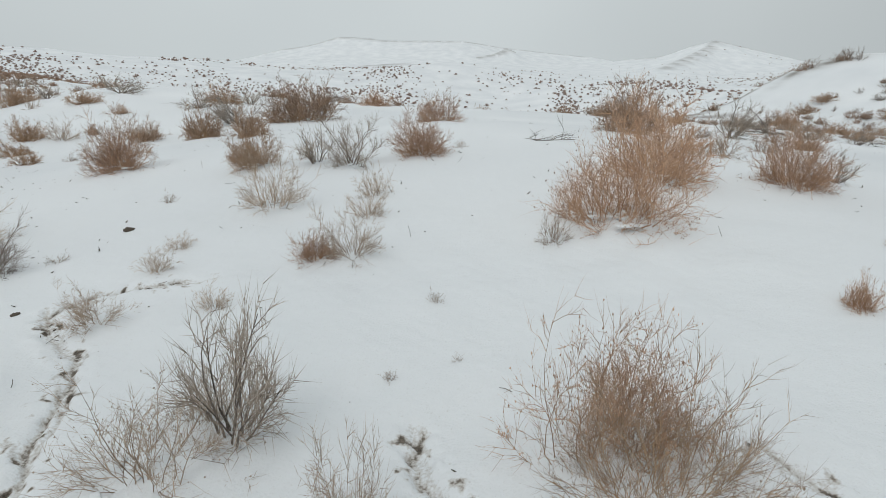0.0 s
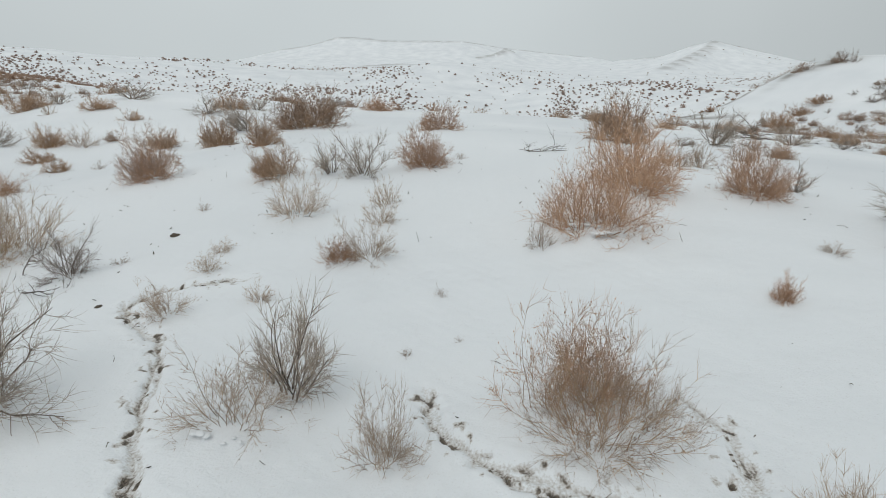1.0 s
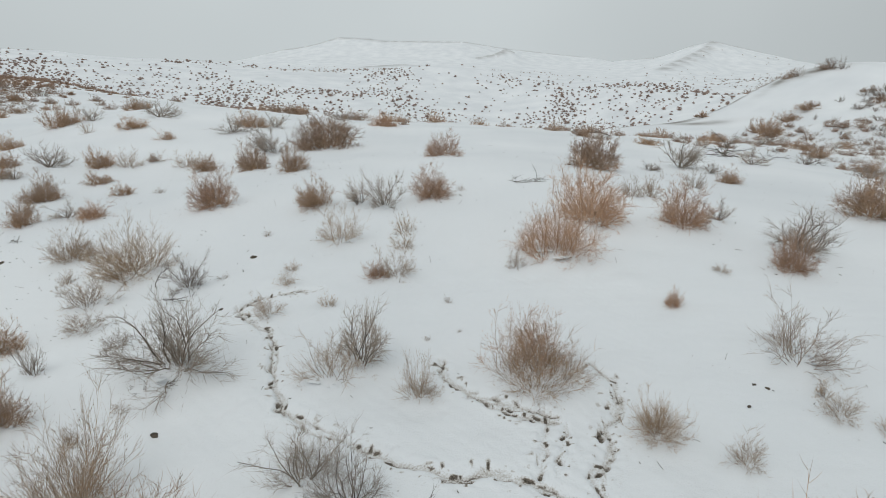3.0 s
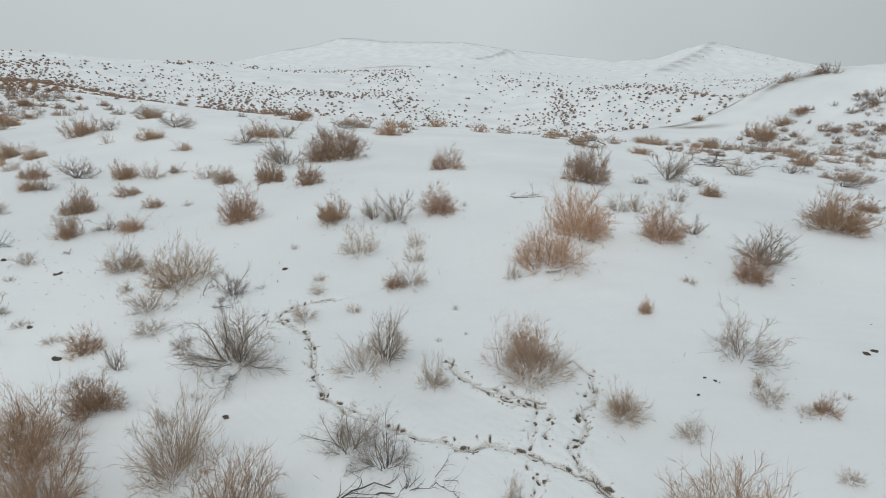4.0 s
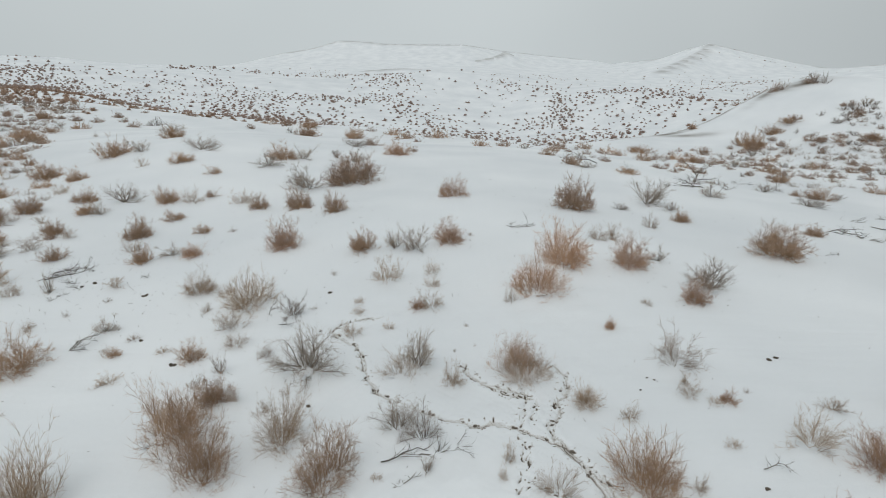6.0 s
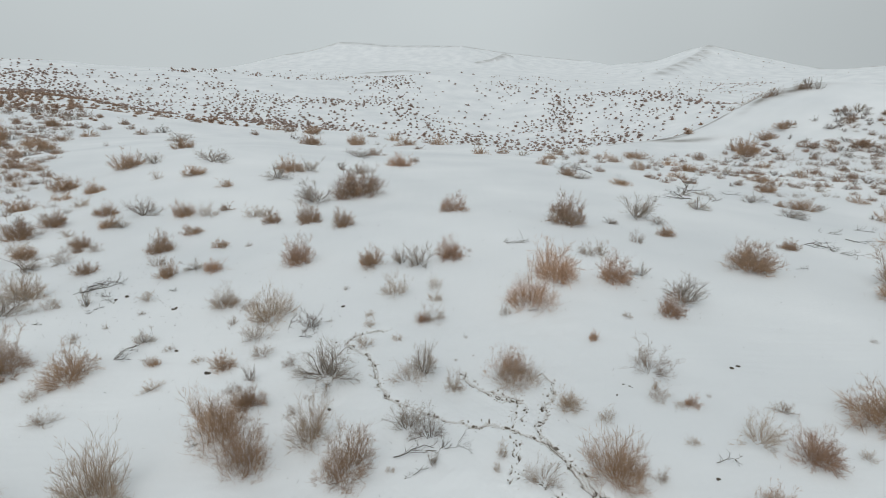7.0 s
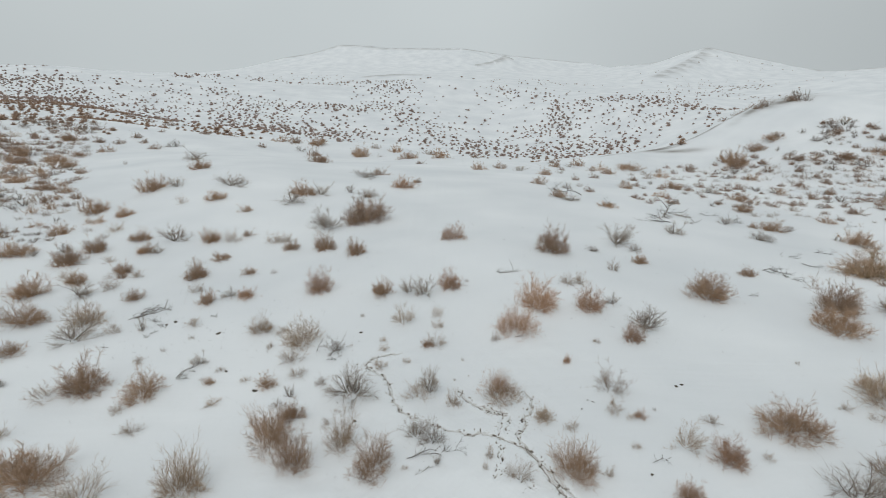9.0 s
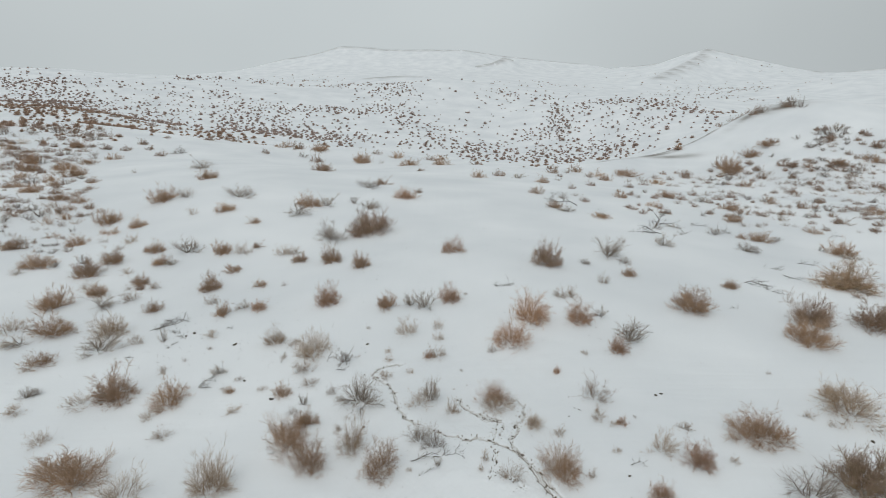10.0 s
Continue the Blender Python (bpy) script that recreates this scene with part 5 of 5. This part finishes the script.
dead_branch(-11.5, 9.1, 1.5, 20, 1)
dead_branch(-11.2, 8.6, 0.9, 150, 2)
dead_branch(-8.4, 4.3, 0.7, 60, 3)
dead_branch(4.3, -0.27, 0.45, 10, 4)
dead_branch(14.6, 13.9, 1.7, -25, 5)
dead_branch(12.2, 24.3, 2.0, 170, 6)
dead_branch(-1.0, 0.12, 1.1, 25, 7)
dead_branch(6.2, 6.9, 1.0, -20, 8)
dead_branch(-4.6, 5.17, 0.45, 80, 9, 0.9, "dark dead stick standing up out of the snow")
dead_branch(1.9, 11.4, 1.3, 10, 10, 0.0, "bare thin dry branches lying on the snow")
dead_branch(-11.9, 9.6, 0.8, -30, 11)
dead_branch(-8.0, 4.9, 0.6, 10, 17)
dead_branch(-3.3, 2.2, 0.6, 30, 12)
dead_branch(17.2, 15.6, 1.5, -60, 13)
dead_branch(14.9, 24.8, 1.6, 10, 14)
dead_branch(-10.6, 8.0, 0.6, 100, 15)
dead_branch(-3.95, 4.55, 0.55, -10, 16)
dead_branch(-12.10, 8.88, 0.61, 20, 31)
dead_branch(-11.51, 9.08, 1.28, 25, 32)
dead_branch(-11.54, 9.73, 1.05, 10, 33)
dead_branch(-11.33, 9.73, 0.75, -15, 34)
dead_branch(-10.79, 7.13, 0.43, 60, 35)
dead_branch(-10.77, 7.39, 0.33, 30, 36)
dead_branch(-12.03, 6.52, 0.35, 30, 37)
dead_branch(-9.03, 8.63, 0.43, 0, 38)
dead_branch(-8.27, 4.22, 0.83, 50, 39)
dead_branch(-8.28, 3.96, 0.54, 10, 40)
dead_branch(-8.17, 4.90, 0.43, -30, 41)
dead_branch(11.37, 10.05, 0.42, -10, 42)
dead_branch(-0.47, -0.06, 1.09, -8, 43)
dead_branch(-1.01, -0.47, 0.29, 30, 45)
dead_branch(-1.19, -0.60, 0.23, 10, 46)
dead_branch(12.35, 24.89, 1.69, 160, 50)
dead_branch(14.95, 27.13, 2.92, 5, 51)
dead_branch(17.30, 28.65, 1.61, -10, 52)
dead_branch(8.19, 32.53, 2.61, 170, 53)
dead_branch(10.45, 28.91, 1.61, -15, 54)
dead_branch(14.56, 13.93, 1.62, -20, 55)
dead_branch(14.88, 12.62, 1.03, -30, 56)
dead_branch(18.72, 26.56, 1.54, 20, 57)
dead_branch(17.11, 17.97, 1.41, -25, 58)
dead_branch(20.25, 20.42, 1.32, 10, 59)
dead_branch(8.58, 35.95, 1.40, 20, 60)
dead_branch(26.95, 27.96, 1.19, 0, 61)


# ---- dark stones on the snow ----
def stone(x, y, size, seed):
    bm = bmesh.new()
    bmesh.ops.create_icosphere(bm, subdivisions=3, radius=size, matrix=Matrix.Diagonal((1.3, 0.9, 0.65, 1)))
    for v in bm.verts:
        v.co += v.co.normalized() * size * (0.6 * noise.noise(v.co / size * 1.1 + Vector((seed * 3.7, 0, 0))) + 0.28 * noise.noise(v.co / size * 3.1 + Vector((0, seed * 2.3, 0))))
    me = bpy.data.meshes.new("stone")
    bm.to_mesh(me)
    bm.free()
    me.materials.append(LITTER)
    ob = tagged(new("stone", me), "small dark clod half sunk in the snow", "stone", "dark clods on the snow")
    ob.matrix_world = pose(x, y, ground_z(x, y) + 0.2 * size, 0, 0, seed * 57)


stone(-2.90, 1.41, 0.03, 0)
stone(-3.22, 4.16, 0.025, 1)
stone(-8.38, 7.11, 0.045, 2)
stone(5.94, 3.00, 0.04, 3)
stone(3.15, 2.16, 0.021, 4)
stone(3.26, 2.10, 0.024, 5)
stone(3.30, 2.06, 0.016, 6)
stone(2.91, 1.76, 0.017, 7)
stone(-5.90, 3.01, 0.04, 8)
stone(-2.89, 1.39, 0.025, 9)
stone(-3.37, 6.20, 0.04, 10)
stone(-10.62, 8.02, 0.05, 11)
stone(-10.38, 8.24, 0.06, 12)
stone(-8.41, 7.03, 0.06, 13)
stone(10.91, 0.77, 0.05, 14)
stone(5.76, 2.89, 0.04, 15)
stone(3.95, -0.68, 0.03, 16)
stone(-1.06, 3.03, 0.018, 17)
stone(-7.18, 4.29, 0.05, 18)
stone(-5.95, 3.02, 0.05, 19)


# ---- the scrub of the valley and the far slopes ----
# patches: x, y, half-widths, how many shrubs
SCRUB_SPOTS = []
scatter = np.random.RandomState(21)


def scrub_patch(x, y, wide, deep, count):
    """Shrubs strewn over an oval patch, thinning out to its edge and never one on another."""
    for _ in range(6 * count):
        u, v = scatter.normal(0, 0.72, 2)
        px, py, w = x + u * wide + v * deep * x / y, y + v * deep, scatter.uniform(0.8, 1.5) if scatter.uniform(0, 1) < 0.8 else scatter.uniform(1.4, 2.4)
        if all(abs(px - qx) > 0.45 * (w + qw) or abs(py - qy) > 0.45 * (w + qw) for qx, qy, qw in SCRUB_SPOTS[-400:]) and min(math.hypot(px - p[1], py - p[2]) - 0.5 * p[3] for p in PLANTS) > 0.5 * w:
            SCRUB_SPOTS.append((px, py, w))
            count -= 1
            if count == 0:
                return


scrub_patch(38, 182, 8, 14, 62)
scrub_patch(45, 167, 8, 19, 62)
scrub_patch(29, 183, 6, 15, 35)
scrub_patch(17, 189, 9, 14, 40)
scrub_patch(30, 154, 6, 12, 35)
scrub_patch(16, 158, 8, 11, 54)
scrub_patch(6, 165, 7, 8, 32)
scrub_patch(51, 161, 6, 15, 27)
scrub_patch(-36, 174, 9, 13, 54)
scrub_patch(-46, 173, 9, 16, 54)
scrub_patch(-56, 170, 7, 19, 40)
scrub_patch(-25, 180, 5, 10, 19)
scrub_patch(-4, 173, 7, 6, 22)
scrub_patch(43, 214, 3, 9, 35)
scrub_patch(-125, 171, 8, 30, 90)
scrub_patch(-108, 161, 7, 30, 84)
scrub_patch(-78, 127, 5, 22, 60)
scrub_patch(-73, 129, 4, 30, 50)
scrub_patch(-60, 83, 4, 4, 22)
scrub_patch(-92, 130, 6, 12, 36)
scrub_patch(-58, 138, 7, 5, 22)
scrub_patch(-69, 84, 4, 7, 16)
scrub_patch(-159, 215, 6, 11, 34)
scrub_patch(-146, 217, 8, 11, 40)
scrub_patch(-110, 178, 9, 28, 40)
scrub_patch(-109, 209, 8, 8, 32)
scrub_patch(-66, 131, 5, 21, 27)
scrub_patch(-56, 128, 5, 9, 27)
scrub_patch(-43, 122, 5, 7, 19)
scrub_patch(-143, 207, 12, 36, 180)
scrub_patch(-98, 134, 7, 19, 74)
scrub_patch(-123, 199, 8, 15, 70)
scrub_patch(-102, 179, 6, 34, 57)
scrub_patch(-100, 195, 8, 25, 77)
scrub_patch(-97, 216, 7, 12, 46)
scrub_patch(-77, 162, 6, 19, 39)
scrub_patch(-56, 138, 6, 10, 39)
scrub_patch(-171, 240, 11, 10, 39)
scrub_patch(-149, 234, 8, 11, 22)
scrub_patch(-126, 232, 15, 20, 46)
scrub_patch(-124, 289, 7, 10, 11)
scrub_patch(-113, 299, 4, 9, 7)
scrub_patch(-111, 239, 11, 10, 28)
scrub_patch(-95, 247, 7, 13, 39)
scrub_patch(-75, 300, 25, 7, 35)
scrub_patch(-52, 302, 18, 5, 24)
scrub_patch(-98, 300, 14, 8, 19)
scrub_patch(-118, 285, 10, 5, 16)
scrub_patch(150, 350, 30, 40, 68)
scrub_patch(-116, 433, 28, 60, 46)
scrub_patch(-101, 477, 20, 60, 24)
scrub_patch(-80, 231, 9, 15, 59)
scrub_patch(-56, 233, 22, 5, 84)
scrub_patch(-43, 235, 13, 6, 42)
scrub_patch(-58, 198, 14, 30, 221)
scrub_patch(-34, 183, 6, 33, 53)
scrub_patch(-67, 183, 6, 31, 74)
scrub_patch(-26, 280, 10, 15, 88)
scrub_patch(-43, 303, 10, 60, 22)
scrub_patch(-26, 243, 8, 14, 49)
scrub_patch(-15, 222, 5, 21, 63)
scrub_patch(-24, 296, 10, 28, 24)
scrub_patch(-4, 208, 6, 20, 46)
scrub_patch(-9, 181, 8, 17, 24)
scrub_patch(10, 187, 9, 48, 35)
scrub_patch(13, 232, 11, 24, 14)
scrub_patch(27, 317, 15, 60, 35)
scrub_patch(73, 450, 25, 24, 31)
scrub_patch(25, 284, 9, 7, 24)
scrub_patch(44, 272, 13, 16, 46)
scrub_patch(42, 224, 4, 17, 84)
scrub_patch(33, 211, 7, 8, 49)
scrub_patch(40, 193, 9, 55, 55)
scrub_patch(49, 189, 9, 37, 46)
scrub_patch(55, 230, 6, 19, 22)
scrub_patch(71, 243, 13, 11, 66)
scrub_patch(84, 232, 12, 13, 88)
scrub_patch(86, 199, 9, 19, 54)
scrub_patch(90, 185, 4, 7, 7)
scrub_patch(61, 205, 11, 11, 45)
scrub_patch(59, 178, 9, 20, 24)
scrub_patch(70, 194, 5, 5, 14)
scrub_patch(182, 426, 35, 44, 158)
scrub_patch(211, 422, 19, 47, 22)
scrub_patch(107, 261, 12, 59, 28)
scrub_patch(74, 163, 3, 24, 11)
scrub_patch(53, 126, 3, 21, 11)
scrub_patch(179, 576, 37, 50, 11)
scrub_patch(287, 564, 51, 24, 18)
scrub_patch(238, 385, 21, 60, 11)
scrub_patch(-8, 272, 15, 25, 22)


def scrub(name, label, spots, blades, seed, mat):
    """Tufts of thin tapering twigs at the spots (x, y, width), in one mesh."""
    rs = np.random.RandomState(seed)
    spots = np.array(spots)
    count = len(spots)
    z = land(spots[:, 0], spots[:, 1]) + relief(spots[:, 0], spots[:, 1])
    wide = np.repeat(spots[:, 2], blades)
    tall = np.repeat(spots[:, 2] * rs.uniform(0.36, 0.56, count), blades)
    turn, tilt = rs.uniform(0, 6.28, count * blades), rs.uniform(0, 1, count * blades) ** 0.6 * 1.45
    reach = rs.uniform(0.7, 1.1, count * blades)
    foot = np.stack([np.repeat(spots[:, 0], blades), np.repeat(spots[:, 1], blades), np.repeat(z, blades) - 0.02], 1)
    tip = foot + np.stack([0.5 * wide * np.sin(tilt) * np.cos(turn), 0.5 * wide * np.sin(tilt) * np.sin(turn), tall * np.maximum(0.15, np.cos(tilt))], 1) * reach[:, None]
    spread = 0.10 * wide * (14 / blades) ** (0.5 if blades < 60 else 0.72)
    cross = rs.uniform(0, 6.28, count * blades)
    sidev = np.stack([np.cos(cross), np.sin(cross), rs.uniform(-0.6, 0.6, count * blades)], 1) * spread[:, None]
    middle = foot * 0.45 + tip * 0.55
    verts = np.stack([foot - sidev * 0.3, middle - sidev, tip, middle + sidev], 1).reshape(-1, 3)
    quads = np.arange(len(verts)).reshape(-1, 4)
    me = bpy.data.meshes.new(name)
    me.from_pydata(verts.tolist(), [], quads.tolist())
    me.materials.append(mat)
    return tagged(new(name, me), label, "scrub", kind="stuff")


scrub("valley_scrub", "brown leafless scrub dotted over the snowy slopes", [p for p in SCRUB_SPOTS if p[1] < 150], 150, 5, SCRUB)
scrub("far_scrub", "far brown scrub dotted over snowy hillsides", [p for p in SCRUB_SPOTS if p[1] >= 150], 44, 6, HAZY_SCRUB)


# ---- litter on the snow ----
def litter():
    """Broken twig ends, seed husks and small clods that lie about on the snow."""
    rng, bits = random.Random(12), Sticks()
    nearby = [p for p in PLANTS if p[2] < 16 and abs(p[1]) < 14 and p[3] > 0.5]
    for k in range(2300):
        if k % 5 < 3:
            # under the shrubs they fell from
            _, px, py, w, _ = rng.choice(nearby)
            a, r = rng.uniform(0, 6.28), w * (0.3 + abs(rng.gauss(0, 0.28)))
            x, y = px + r * math.cos(a), py + r * math.sin(a)
        elif k % 5 == 3:
            x, y = rng.gauss(-9, 3.2), rng.gauss(7.5, 3.0)
        else:
            x, y = rng.gauss(-1, 9), rng.uniform(-3, 24)
        p = Vector((x, y, ground_z(x, y) + 0.005))
        a, s = rng.uniform(0, 6.28), rng.choice((0.006, 0.008, 0.010, 0.014, 0.02, 0.05)) * (1.0 if y < 5 else 1.5)
        way = Vector((math.cos(a), math.sin(a), rng.uniform(0, 0.5 if s < 0.04 else 1.2)))
        bits.add(bent(rng, p, way, s * 1.6, 2, 0, 0.3), min(0.012, s * 0.3) if s < 0.04 else 0.0028, 0.0018)
    tagged(new("plant_litter", bits.mesh("plant_litter", LITTER)), "dark twig ends and husks scattered on the snow", "litter", kind="stuff")


litter()
